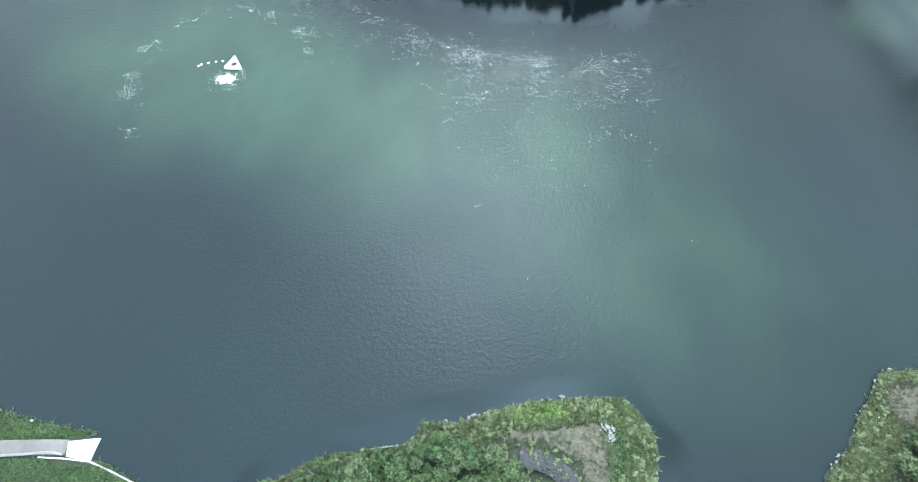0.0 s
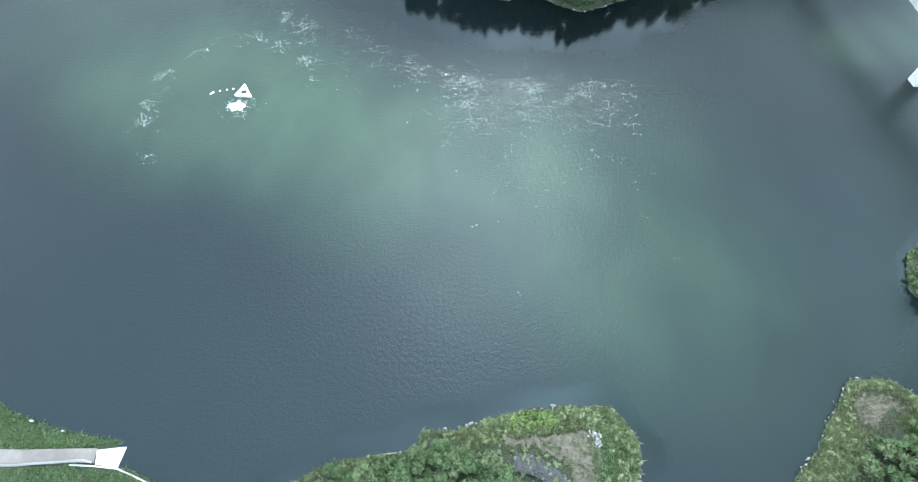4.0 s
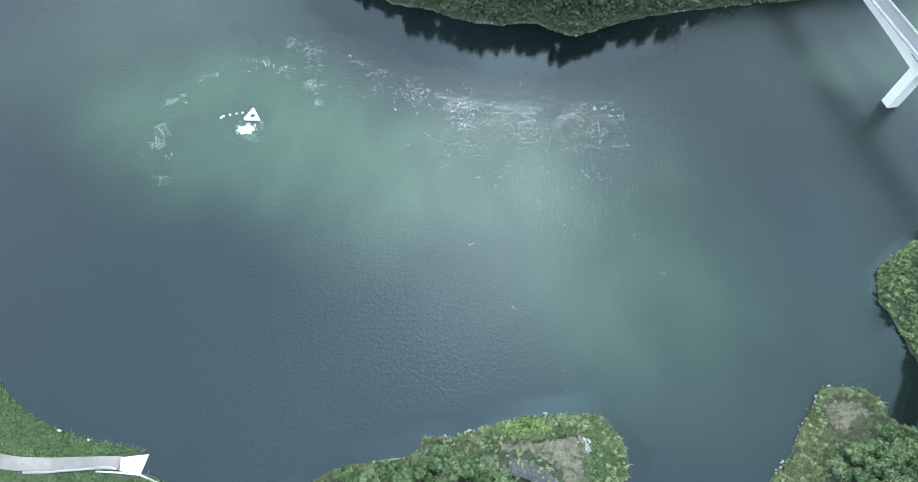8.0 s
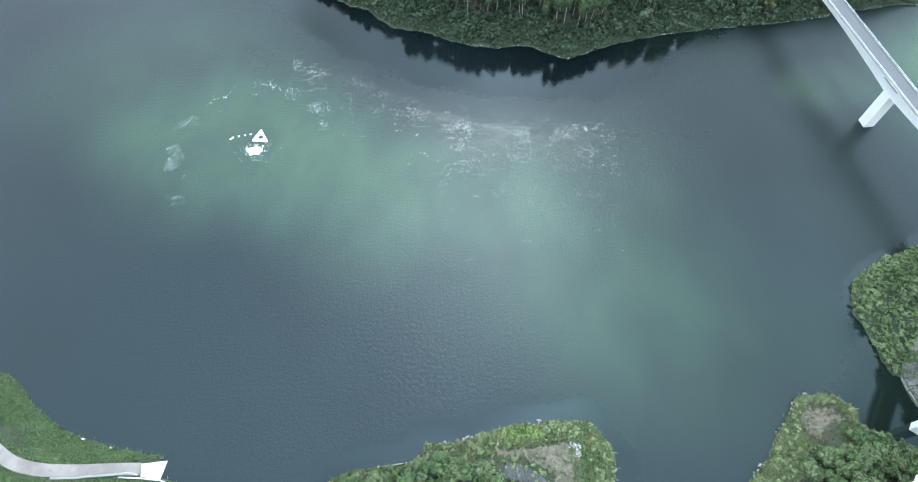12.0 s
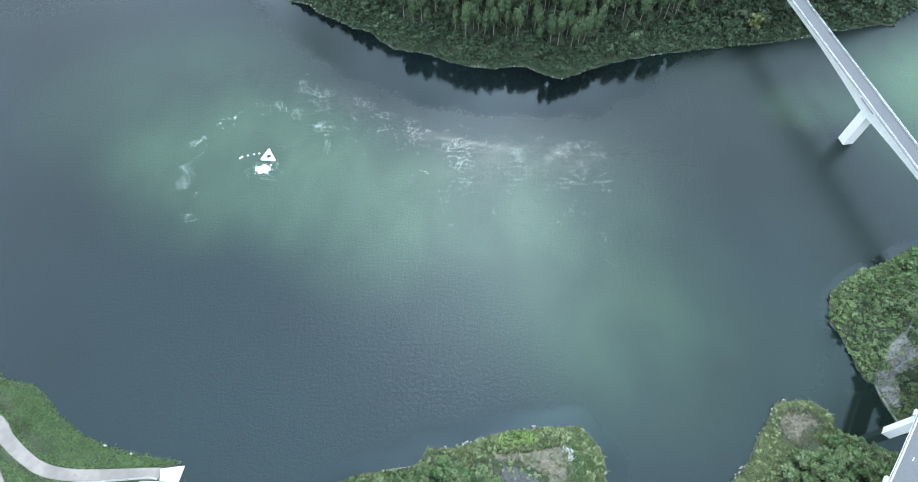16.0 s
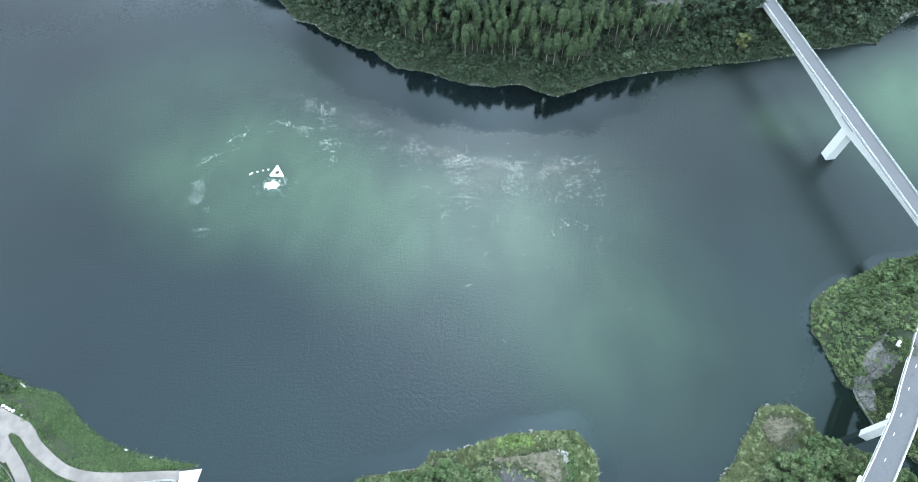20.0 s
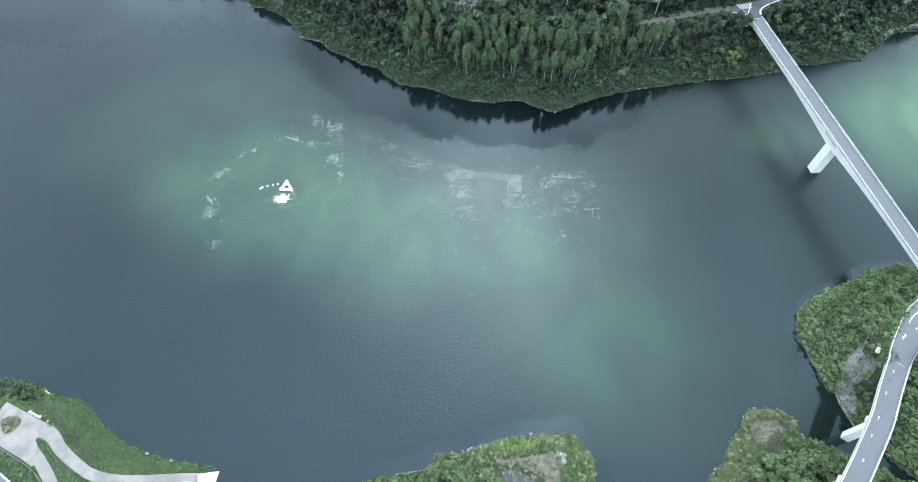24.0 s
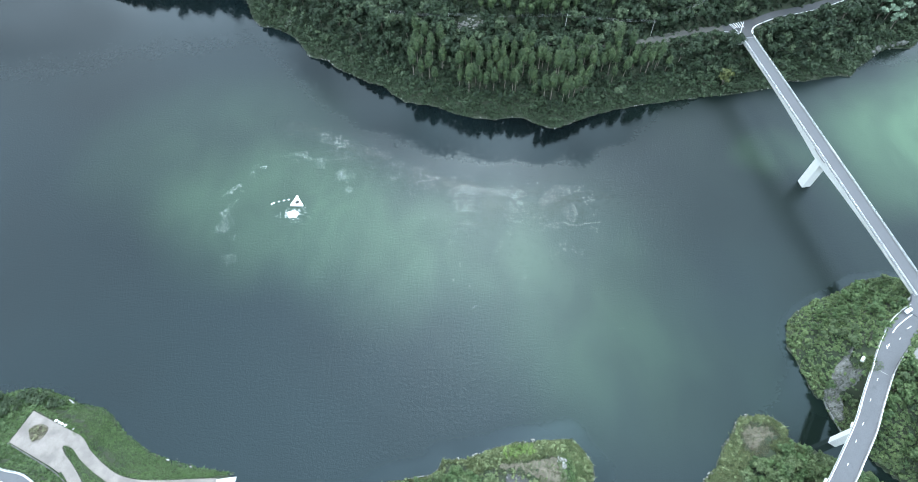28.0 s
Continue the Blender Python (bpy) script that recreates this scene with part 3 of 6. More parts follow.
def make_bridge():
    root = empty("road_bridge")
    tagged(root, "long narrow concrete girder bridge across the lake", "bridge")
    line = bridge_line()
    s = np.linspace(0, np.linalg.norm(BRIDGE[1] - BRIDGE[0]), len(line))

    def girder(i):
        d = abs(s[i] - PIER_AT)
        deep = 2.0 + 2.8 * max(0.0, 1 - d / 62) ** 2
        return [(-2.95, -0.35), (2.95, -0.35), (2.35, -0.35 - deep), (-2.35, -0.35 - deep)]

    part("girder", sweep_bm(line, girder), M_CONCRETE, root, "white concrete box girder, deepest over the pier")
    part("deck", sweep_bm(line, [(-HALF, 0), (HALF, 0), (HALF, -0.28), (2.95, -0.40), (-2.95, -0.40), (-HALF, -0.28)]), M_CONCRETE, root)
    part("roadway", sweep_bm(line, [(-HALF + 0.32, 0.004), (HALF - 0.32, 0.004), (HALF - 0.32, 0.06), (-HALF + 0.32, 0.06)]), M_ASPHALT, root, "grey worn asphalt surface")
    way = (BRIDGE[1] - BRIDGE[0])[:2]
    turn = math.degrees(math.atan2(way[1], way[0]))
    foot = BRIDGE[0] + (BRIDGE[1] - BRIDGE[0]) * PIER_AT / s[-1]
    pier = part("pier", box_bm((4.4, 4.6, DECK - 4.2 + 8), (foot[0], foot[1], (DECK - 4.2 - 8) / 2), 0.12, turn), M_CONCRETE, root, "square white concrete pier standing in the water")
    part("bearing_shelf", box_bm((4.9, 5.0, 0.5), (foot[0], foot[1], DECK - 4.35), 0.05, turn), M_CONCRETE, pier)
    for side, name in ((-1, "kerb"), (1, "kerb")):
        part(name, sweep_bm(offset_line(line, side * (HALF - 0.16)), [(-0.15, 0.002), (0.15, 0.002), (0.14, 0.3), (-0.14, 0.3)]), M_KERB, root)
    # refuge widenings beside the pier
    for side in (-1, 1):
        part("passing_bay", box_bm((9.0, 0.6, 0.5), tuple(foot + np.r_[normals_2d(BRIDGE)[0] * side * (HALF + 0.25), -0.02]), 0.04, turn), M_KERB, root)
    post = box_mesh("rail_post", (0.12, 0.12, 0.86), M_STEEL)
    for side in (-1, 1):
        edge = offset_line(line, side * (HALF - 0.22), 0.34)
        for p, a in along(edge, 2.0, 0.5):
            child("rail_post", post, root, at=pose(p[0], p[1], p[2] + 0.43, 0, 0, a))
        for up in (0.42, 0.82):
            part("rail", sweep_bm(offset_line(edge, 0, up), [(-0.045, -0.045), (0.045, -0.045), (0.045, 0.045), (-0.045, 0.045)]), M_RAIL, root, "pale steel rail")
    joint = sweep_bm(np.array([foot * 0 + BRIDGE[0] + (BRIDGE[1] - BRIDGE[0]) * f for f in (0.004, 0.0065)]), [(-2.8, 0.062), (2.8, 0.062), (2.8, 0.068), (-2.8, 0.068)])
    part("expansion_joint", joint, M_STEEL, root)
    for end, f in ((0, -0.012), (1, 1.010)):
        p = BRIDGE[0] + (BRIDGE[1] - BRIDGE[0]) * f
        part("abutment", box_bm((5, 7.4, 6.5), (p[0], p[1], DECK - 3.6), 0.1, turn), M_CONCRETE, root)
    return root


make_bridge()


# ---------------------------------------------------------------- road, viaduct and their furniture
def road_half(p):
    """Half the roadway's width: the bend by the bridge is wider."""
    return 3.0 + 1.5 * math.exp(-((p[0] - 168) / 11) ** 2) + 1.2 * math.exp(-((p[0] - 184) / 9) ** 2)


def make_viaduct():
    root = empty("curved_viaduct")
    tagged(root, "curved concrete road viaduct on tall piers over the inlet", "viaduct")
    line = ROAD_MID[ROAD_MID[:, 0] < 154.5]
    part("deck", sweep_bm(line, [(-3.5, -0.02), (3.5, -0.02), (3.5, -0.4), (2.4, -0.6), (2.0, -2.2), (-2.0, -2.2), (-2.4, -0.6), (-3.5, -0.4)]), M_CONCRETE, root, "pale concrete box deck")
    part("roadway", sweep_bm(line, [(-3.16, 0.002), (3.16, 0.002), (3.16, 0.05), (-3.16, 0.05)]), M_ASPHALT, root, "grey worn asphalt surface")
    for side in (-1, 1):
        part("kerb", sweep_bm(offset_line(line, side * 3.33), [(-0.15, 0.0), (0.15, 0.0), (0.14, 0.32), (-0.14, 0.32)]), M_KERB, root)
        edge = offset_line(line, side * 3.36, 0.32)
        post = box_mesh("rail_post", (0.12, 0.12, 0.8), M_RAIL)
        for p, a in along(edge[edge[:, 1] > -5], 2.0, 0.4):
            child("rail_post", post, root, at=pose(p[0], p[1], p[2] + 0.4, 0, 0, a))
        for up in (0.4, 0.76):
            part("rail", sweep_bm(offset_line(edge, 0, up), [(-0.06, -0.06), (0.06, -0.06), (0.06, 0.06), (-0.06, 0.06)]), M_RAIL, root, "white steel rail")
    for (x, y, w, z0) in ((138.7, 31.3, 2.7, -4), (152.6, 55.2, 2.6, 2), (122.0, 13.2, 2.7, -2)):
        a = 51 if y < 50 else 48
        pier = part("pier", box_bm((w, w, DECK - 3.2 - z0), (x, y, (DECK - 3.2 + z0) / 2), 0.08, a), M_CONCRETE, root, "square white concrete pier")
        part("pier_cap", box_bm((2.2, 6.4, 1.1), (x, y, DECK - 3.75), 0.08, a), M_CONCRETE, pier)
    p, q = np.array((151.4, 52.6, 20.552)), np.array((155.0, 49.6, 20.552))
    j = np.array([p, q])
    part("expansion_joint", sweep_bm(j, [(-0.14, 0.0), (0.14, 0.0), (0.14, 0.012), (-0.14, 0.012)]), M_KERB, root)
    return root


make_viaduct()
line = ROAD_MID[ROAD_MID[:, 0] > 153.6]
road = empty("road_bend")
tagged(road, "grey asphalt road bend with worn white markings", "road", kind="structure")
part("roadway", sweep_bm(line, lambda i: [(-road_half(line[i]), -0.5), (road_half(line[i]), -0.5), (road_half(line[i]), 0.05), (-road_half(line[i]), 0.05)]), M_ASPHALT, road)
bay = [(178.9, 82.2), (186.9, 83.2), (190.5, 80.5), (187, 73), (178, 70), (172.5, 75.2), (176.8, 78.6)]
part("junction_apron", prism_bm(bay, 20.4, 21.44), M_ASPHALT, road)


def marking(points, wide, parent, lift=0.056, name="lane_mark"):
    line = np.array(points, float)
    return part(name, sweep_bm(np.c_[line[:, :2], line[:, 2] + lift] if line.shape[1] == 3 else line, [(-wide / 2, 0), (wide / 2, 0), (wide / 2, 0.006), (-wide / 2, 0.006)]), M_PAINT, parent)


def on_mid(points):
    """Puts plan points on the road's surface."""
    out = []
    for x, y in points:
        k = np.argmin(np.hypot(ROAD_MID[:, 0] - x, ROAD_MID[:, 1] - y))
        out.append((x, y, ROAD_MID[k, 2]))
    return curve_points(out, 1.0) if len(out) > 2 else np.array(out)


marking(on_mid([(163.6, 65.5), (166.2, 68.0), (169.3, 70.0), (173.4, 72.4), (177.6, 74.2)]), 0.28, road)
marking(on_mid([(169.9, 67.2), (172.1, 68.3)]), 0.22, road)
marking(on_mid([(174.6, 69.9), (177.0, 71.0)]), 0.22, road)
marking(on_mid([(165.3, 63.2), (166.0, 63.8)]), 0.22, road)
marking(on_mid([(171.0, 62.6), (174.5, 65.4), (179.5, 68.4), (186, 71.6)]), 0.22, road)
arrow = bmesh.new()
for pts in ([(-1.5, -0.1), (0.6, -0.1), (0.6, 0.1), (-1.5, 0.1)], [(0.5, -0.42), (1.5, 0), (0.5, 0.42)], [(-0.9, 0.1), (-0.5, 0.1), (-0.2, 0.7), (-0.55, 0.7)]):
    lo = [arrow.verts.new((x, y, 0)) for x, y in pts]
    hi = [arrow.verts.new((x, y, 0.006)) for x, y in pts]
    arrow.faces.new(hi)
    for i in range(len(pts)):
        arrow.faces.new((lo[i], lo[(i + 1) % len(pts)], hi[(i + 1) % len(pts)], hi[i]))
part("arrow_mark", arrow, M_PAINT, road).matrix_basis = pose(160.0, 60.7, 20.68, 0, 0, 45)
for a, b in (((150.0, 47.7), (150.9, 48.7)), ((138.0, 32.2), (138.9, 33.2)), ((127.4, 19.3), (128.2, 20.1)), ((144.2, 40.3), (145.0, 41.3)), ((133.3, 26.6), (134.1, 27.5))):
    marking(on_mid([a, b]), 0.2, road)


def guardrail(line, label, height_=0.75, gap=2.0, w_beam=0.3):
    root = empty("guardrail")
    tagged(root, label, "guardrail")
    post = box_mesh("post", (0.12, 0.12, height_), M_RAIL)
    for p, a in along(line, gap, 0.3):
        child("post", post, root, at=pose(p[0], p[1], p[2] + height_ / 2 - 0.05, 0, 0, a))
    part("beam", sweep_bm(offset_line(line, 0.1, height_ - 0.2), [(-0.04, -w_beam / 2), (0.05, -w_beam / 2), (0.02, 0), (0.05, w_beam / 2), (-0.04, w_beam / 2)]), M_RAIL, root)
    return root


left_edge = line[(line[:, 0] > 154) & (line[:, 0] < 178)]
le = np.array([p[:2] - n * (road_half(p) + 0.3) for p, n in zip(left_edge, normals_2d(left_edge))])
guardrail(np.c_[le, left_edge[:, 2]], "white steel guardrail along the outside of the road bend")
part("kerb", sweep_bm(np.c_[le, left_edge[:, 2] - 0.1], [(-0.16, -0.6), (0.16, -0.6), (0.16, 0.3), (-0.16, 0.3)]), M_KERB, road)
right_edge = line[(line[:, 0] > 153.7) & (line[:, 0] < 168)]
re_ = np.array([p[:2] + n * (road_half(p) + 0.3) for p, n in zip(right_edge, normals_2d(right_edge))])
part("kerb", sweep_bm(np.c_[re_, right_edge[:, 2] - 0.1], [(-0.16, -0.6), (0.16, -0.6), (0.16, 0.3), (-0.16, 0.3)]), M_KERB, road)
part("concrete_slope", prism_bm([(166.5, 58.5), (172, 60.2), (179, 63.8), (190, 69.5), (193, 63), (182, 57), (172, 53.5), (167.5, 54.5)], 15.0, 20.5), M_KERB, road, "pale concrete slope paving")

# far shore road and its junction
far_road = empty("far_road")
tagged(far_road, "grey asphalt shore road with hatched junction marking", "road", kind="structure")
part("roadway", sweep_bm(ROAD_FAR, [(-3.0, -0.5), (3.0, -0.5), (3.0, 0.03), (-3.0, 0.03)]), M_SHADED_ROAD, far_road)
mouth = [(160.0, 241.8), (166.6, 242.6), (167.3, 246.0), (170.5, 250.6), (176, 254.5), (170, 257.4), (160.4, 254.5), (152.6, 253.0), (151.8, 246.6), (157.2, 245.6), (159.6, 243.6)]
part("junction_apron", prism_bm(mouth, 20.6, 21.52), M_SHADED_ROAD, far_road)
for k in range(5):
    a = np.array((157.6 + 1.55 * k, 254.0 + 0.35 * k))
    b = a * 0.42 + np.array((161.4, 246.2)) * 0.58 + np.array((0.5 * k - 0.4, 0.5))
    marking([(a[0], a[1], 21.5), (b[0], b[1], 21.5)], 0.42, far_road, 0.026, "hatch_mark")
marking([(160.0, 246.0, 21.5), (156.6, 253.8, 21.5)], 0.3, far_road, 0.026, "hatch_mark")
marking([(160.6, 245.6, 21.5), (165.4, 255.3, 21.5)], 0.3, far_road, 0.026, "hatch_mark")
inner = curve_points([(167.4, 244.6, 21.5), (168.0, 247.6, 21.5), (171, 251.0, 21.5), (177, 254.2, 21.5), (186, 257.8, 21.6), (200, 261.0, 21.8), (214, 265.0, 22), (229, 271, 22.2)], 1.0)
guardrail(inner, "white steel guardrail along the shore road", 0.8)
part("kerb", sweep_bm(offset_line(inner, -0.35, -0.1), [(-0.2, -0.5), (0.2, -0.5), (0.2, 0.3), (-0.2, 0.3)]), M_CONCRETE, far_road)
guardrail(curve_points([(151.2, 246.4, 21.5), (155.5, 246.0, 21.5), (158.6, 244.6, 21.5), (159.8, 242.9, 21.5)], 1.0), "short white guardrail where the bridge meets the shore road", 0.8)
track = empty("old_track")
tagged(track, "overgrown grey gravel track along the hillside", "track", kind="structure")
def track_half(i):
    return 1.1 + 2.3 * max(0.0, min(1.0, (TRACK[i][0] - 96) / 22))


part("track_bed", sweep_bm(TRACK, lambda i: [(-track_half(i) - 0.2, -0.6), (track_half(i) + 0.2, -0.6), (track_half(i), -0.02), (-track_half(i), -0.02)]), M_TRACK, track)


# ---------------------------------------------------------------- the parked truck
def make_truck(at, turn):
    root = empty("small_truck", at, turn)
    tagged(root, "small white flatbed truck parked on the road bend", "truck")
    cab = box_bm((1.1, 1.42, 0.7), (1.05, 0, 0.75), 0.08)
    box_bm((0.85, 1.34, 0.55), (0.98, 0, 1.36), 0.12, bm=cab)
    body = part("cab", cab, M_CARPAINT, root)
    part("windscreen", box_bm((0.05, 1.2, 0.45), (1.43, 0, 1.36), 0.02), M_GLASS, body)
    part("rear_window", box_bm((0.05, 1.1, 0.35), (0.54, 0, 1.40), 0.02), M_GLASS, body)
    for s in (-1, 1):
        part("side_window", box_bm((0.6, 0.05, 0.38), (1.0, s * 0.665, 1.36), 0.02), M_GLASS, body)
        part("headlight", box_bm((0.06, 0.22, 0.16), (1.61, s * 0.52, 0.72), 0.02), M_PLASTIC, body)
    part("bed_floor", box_bm((1.95, 1.42, 0.08), (-0.55, 0, 0.68), 0.02), M_CARPAINT, root)
    for size, pos in (((1.95, 0.05, 0.3), (-0.55, 0.69, 0.86)), ((1.95, 0.05, 0.3), (-0.55, -0.69, 0.86)), ((0.05, 1.42, 0.3), (-1.5, 0, 0.86))):
        part("bed_side", box_bm(size, pos, 0.015), M_CARPAINT, root)
    part("chassis", box_bm((2.9, 0.9, 0.16), (0.0, 0, 0.5), 0.03), M_DARK, root)
    for x in (1.0, -0.95):
        for s in (-1, 1):
            bm = bmesh.new()
            bmesh.ops.create_cone(bm, cap_ends=True, segments=14, radius1=0.27, radius2=0.27, depth=0.16, matrix=pose(x, s * 0.6, 0.27, 90))
            wheel = part("wheel", bm, M_DARK, root)
            bm = bmesh.new()
            bmesh.ops.create_cone(bm, cap_ends=True, segments=12, radius1=0.15, radius2=0.13, depth=0.17, matrix=pose(x, s * 0.605, 0.27, 90))
            part("rim", bm, M_STEEL, wheel)
    return root


make_truck((172.9, 74.2, 21.44), 28)

# ---------------------------------------------------------------- landing ramp, gravel road and turning place
ramp = empty("boat_ramp")
tagged(ramp, "bright pale concrete boat ramp running into the lake", "ramp", kind="structure")
rv = [(-85.6, 26.3, 0.1), (-86.5, 21.1, 0.1), (-92.0, 21.9, 1.0), (-92.6, 25.4, 1.0)]
bm = bmesh.new()
top = [bm.verts.new(v) for v in rv]
low = [bm.verts.new((x, y, -3)) for x, y, z in rv]
bm.faces.new(top)
for i in range(4):
    bm.faces.new((low[i], low[(i + 1) % 4], top[(i + 1) % 4], top[i]))
bmesh.ops.recalc_face_normals(bm, faces=bm.faces[:])
part("ramp_slab", bm, M_SLAB, ramp)
edge = np.array([(-98.0, 21.7, 1.5), (-92.4, 21.5, 0.95), (-86.4, 20.9, 0.3), (-81.3, 19.0, 0.45), (-74.6, 16.2, 0.5), (-70.5, 4, 0.6)])
part("edge_wall", sweep_bm(edge, [(-0.2, -3), (0.2, -3), (0.2, 0.24), (-0.2, 0.24)]), M_SLAB, ramp, "low pale concrete edge wall")
def fork(i):
    return 1.75 + 1.3 * math.exp(-i / 9)


gravel = empty("gravel_road")
tagged(gravel, "pale grey gravel road forking from the turning place to the ramp", "road", kind="structure")
part("right_fork", sweep_bm(LEG_A, lambda i: [(-fork(i), -0.6), (fork(i), -0.6), (fork(i), 0.02), (-fork(i), 0.02)]), M_GRAVEL, gravel)
part("lower_fork", sweep_bm(LEG_B, [(-2.0, -0.6), (2.0, -0.6), (1.95, 0.026), (-1.95, 0.026)]), M_GRAVEL, gravel)
part("turning_place", prism_bm(PLAZA, 5.9, 6.53), M_GRAVEL, gravel)
wl_ = curve_points([(-171.2, 39.6, 6.5), (-161.9, 35.0, 6.5), (-152.2, 30.0, 6.5), (-148.6, 27.9, 6.5), (-144.0, 24.2, 6.4), (-138, 17, 6.2)], 1.5)
part("side_kerb", sweep_bm(wl_, [(-0.15, -0.6), (0.15, -0.6), (0.15, 0.3), (-0.15, 0.3)]), M_ROCK, gravel)
upper = empty("upper_road")
tagged(upper, "asphalt road edged with white lines above the turning place", "road", kind="structure")
part("roadway", sweep_bm(UPPER, [(-2.3, -0.5), (2.3, -0.5), (2.3, 0.02), (-2.3, 0.02)]), M_ASPHALT, upper)
for off in (-2.0, 1.5):
    marking(offset_line(UPPER, off), 0.22, upper, 0.022, "edge_line")
guardrail(offset_line(UPPER, -2.55), "white guardrail along the upper road", 0.7)

# low fence of short posts along the ramp road
fence = empty("post_kerb")
tagged(fence, "row of short pale concrete posts along the ramp road", "post row")
fl = curve_points([(-116, 21.4, 3.7), (-110, 21.5, 3.0), (-106.4, 21.9, 2.6), (-102.2, 22.2, 2.1), (-98.1, 22.6, 1.6), (-95.2, 22.8, 1.25), (-92.9, 22.4, 1.0)], 0.6)
stub = box_mesh("stub_post", (0.17, 0.6, 0.6), M_SLAB, 0.03)
for p, a in along(fl, 0.40):
    child("stub_post", stub, fence, at=pose(p[0], p[1], p[2] + 0.25, 0, 0, a))
part("kerb_base", sweep_bm(fl, [(-0.42, -0.5), (0.42, -0.5), (0.42, -0.03), (-0.42, -0.03)]), M_DARK, fence)


def boulder(name, at, r, mat, label, category, group="", seed=0, flat=0.75):
    bm = bmesh.new()
    bmesh.ops.create_icosphere(bm, subdivisions=2, radius=1)
    rs = np.random.RandomState(seed)
    ph = rs.rand(3) * 20
    for v in bm.verts:
        k = 1 + 0.32 * noise.noise(Vector(v.co) * 1.3 + Vector(ph)) + 0.12 * noise.noise(Vector(v.co) * 3.1 + Vector(ph))
        v.co = Vector((v.co.x * k, v.co.y * k * 0.85, max(v.co.z, -0.45) * k * flat)) * r
    me = bpy.data.meshes.new(name)
    bm.to_mesh(me)
    bm.free()
    me.materials.append(mat)
    ob = new(name, me)
    ob.matrix_basis = pose(at[0], at[1], at[2], 0, 0, rs.rand() * 360)
    return tagged(ob, label, category, group)


for k, (x, y) in enumerate([(-155.9, 47.3), (-154.5, 46.7), (-153.1, 46.0), (-151.7, 45.4), (-148.3, 43.9)]):
    boulder("boulder", (x, y, 6.75 if k < 4 else 6.5), 0.6 if k < 4 else 0.45, M_PLASTIC if k < 4 else M_PALEROCK, "white-painted boulder at the edge of the gravel turning place", "boulder", "boulders by the turning place", k)
ring = [(-161.3 + 3.3 * math.cos(a) * (1 + 0.1 * math.sin(3 * a)), 43.2 + 3.3 * math.sin(a) * (1 + 0.1 * math.cos(2 * a))) for a in np.linspace(0, 6.283, 29)[:-1]]
ISLAND = ring
isl = empty("planted_island")
tagged(isl, "round planted island with dry grass and shrubs", "planting bed", kind="structure")
part("soil_bed", prism_bm(ring, 6.4, 6.72), M_SOIL, isl)


# ---------------------------------------------------------------- floating aerator
def make_float():
    root = empty("aerator_float", (-79.5, 153.0, 0))
    tagged(root, "white triangular floating aerator platform with a round hole", "float")
    corners = [Vector((-0.4, 4.4)), Vector((-3.3, -2.1)), Vector((3.6, -2.6))]
    outline = []
    for i, c in enumerate(corners):
        a, b = (corners[i - 1] - c).normalized(), (corners[(i + 1) % 3] - c).normalized()
        for s in (0.0, 0.25, 0.5, 0.75, 1.0):
            outline.append(tuple(c + a * 0.8 * (1 - s) ** 2 + b * 0.8 * s ** 2))
    hole = [(0.1 + 1.2 * math.cos(t), -0.1 + 1.2 * math.sin(t)) for t in np.linspace(0, 6.283, 16)[:-1]]
    bm = bmesh.new()
    for z, flip in ((-0.5, True), (0.75, False)):
        o = [bm.verts.new((*p, z)) for p in outline]
        h = [bm.verts.new((*p, z)) for p in hole]
        es = [bm.edges.new((r[i], r[(i + 1) % len(r)])) for r in (o, h) for i in range(len(r))]
        bmesh.ops.triangle_fill(bm, edges=es, use_beauty=True)
        if flip:
            lo = (o, h)
    for r, s in zip(lo, (o, h)):
        for i in range(len(r)):
            bm.faces.new((r[i], r[(i + 1) % len(r)], s[(i + 1) % len(r)], s[i]))
    bmesh.ops.recalc_face_normals(bm, faces=bm.faces[:])
    part("float_body", bm, M_PLASTIC, root)
    bm = bmesh.new()
    bmesh.ops.create_cone(bm, cap_ends=True, segments=16, radius1=0.8, radius2=0.7, depth=0.5, matrix=pose(0.1, -0.1, 0.0))
    part("pump", bm, M_DARK, root, "dark pump in the hole")
    for k in range(3):
        a, b = corners[k], corners[(k + 1) % 3]
        ln = np.array([(*(a.lerp(b, f)) * 1, 0.78) for f in (0.16, 0.5, 0.84)])
        ln[:, :2] *= 0.9
        part("deck_edge", sweep_bm(ln, [(-0.06, 0), (0.06, 0), (0.06, 0.14), (-0.06, 0.14)]), M_RAIL, root)
    return root


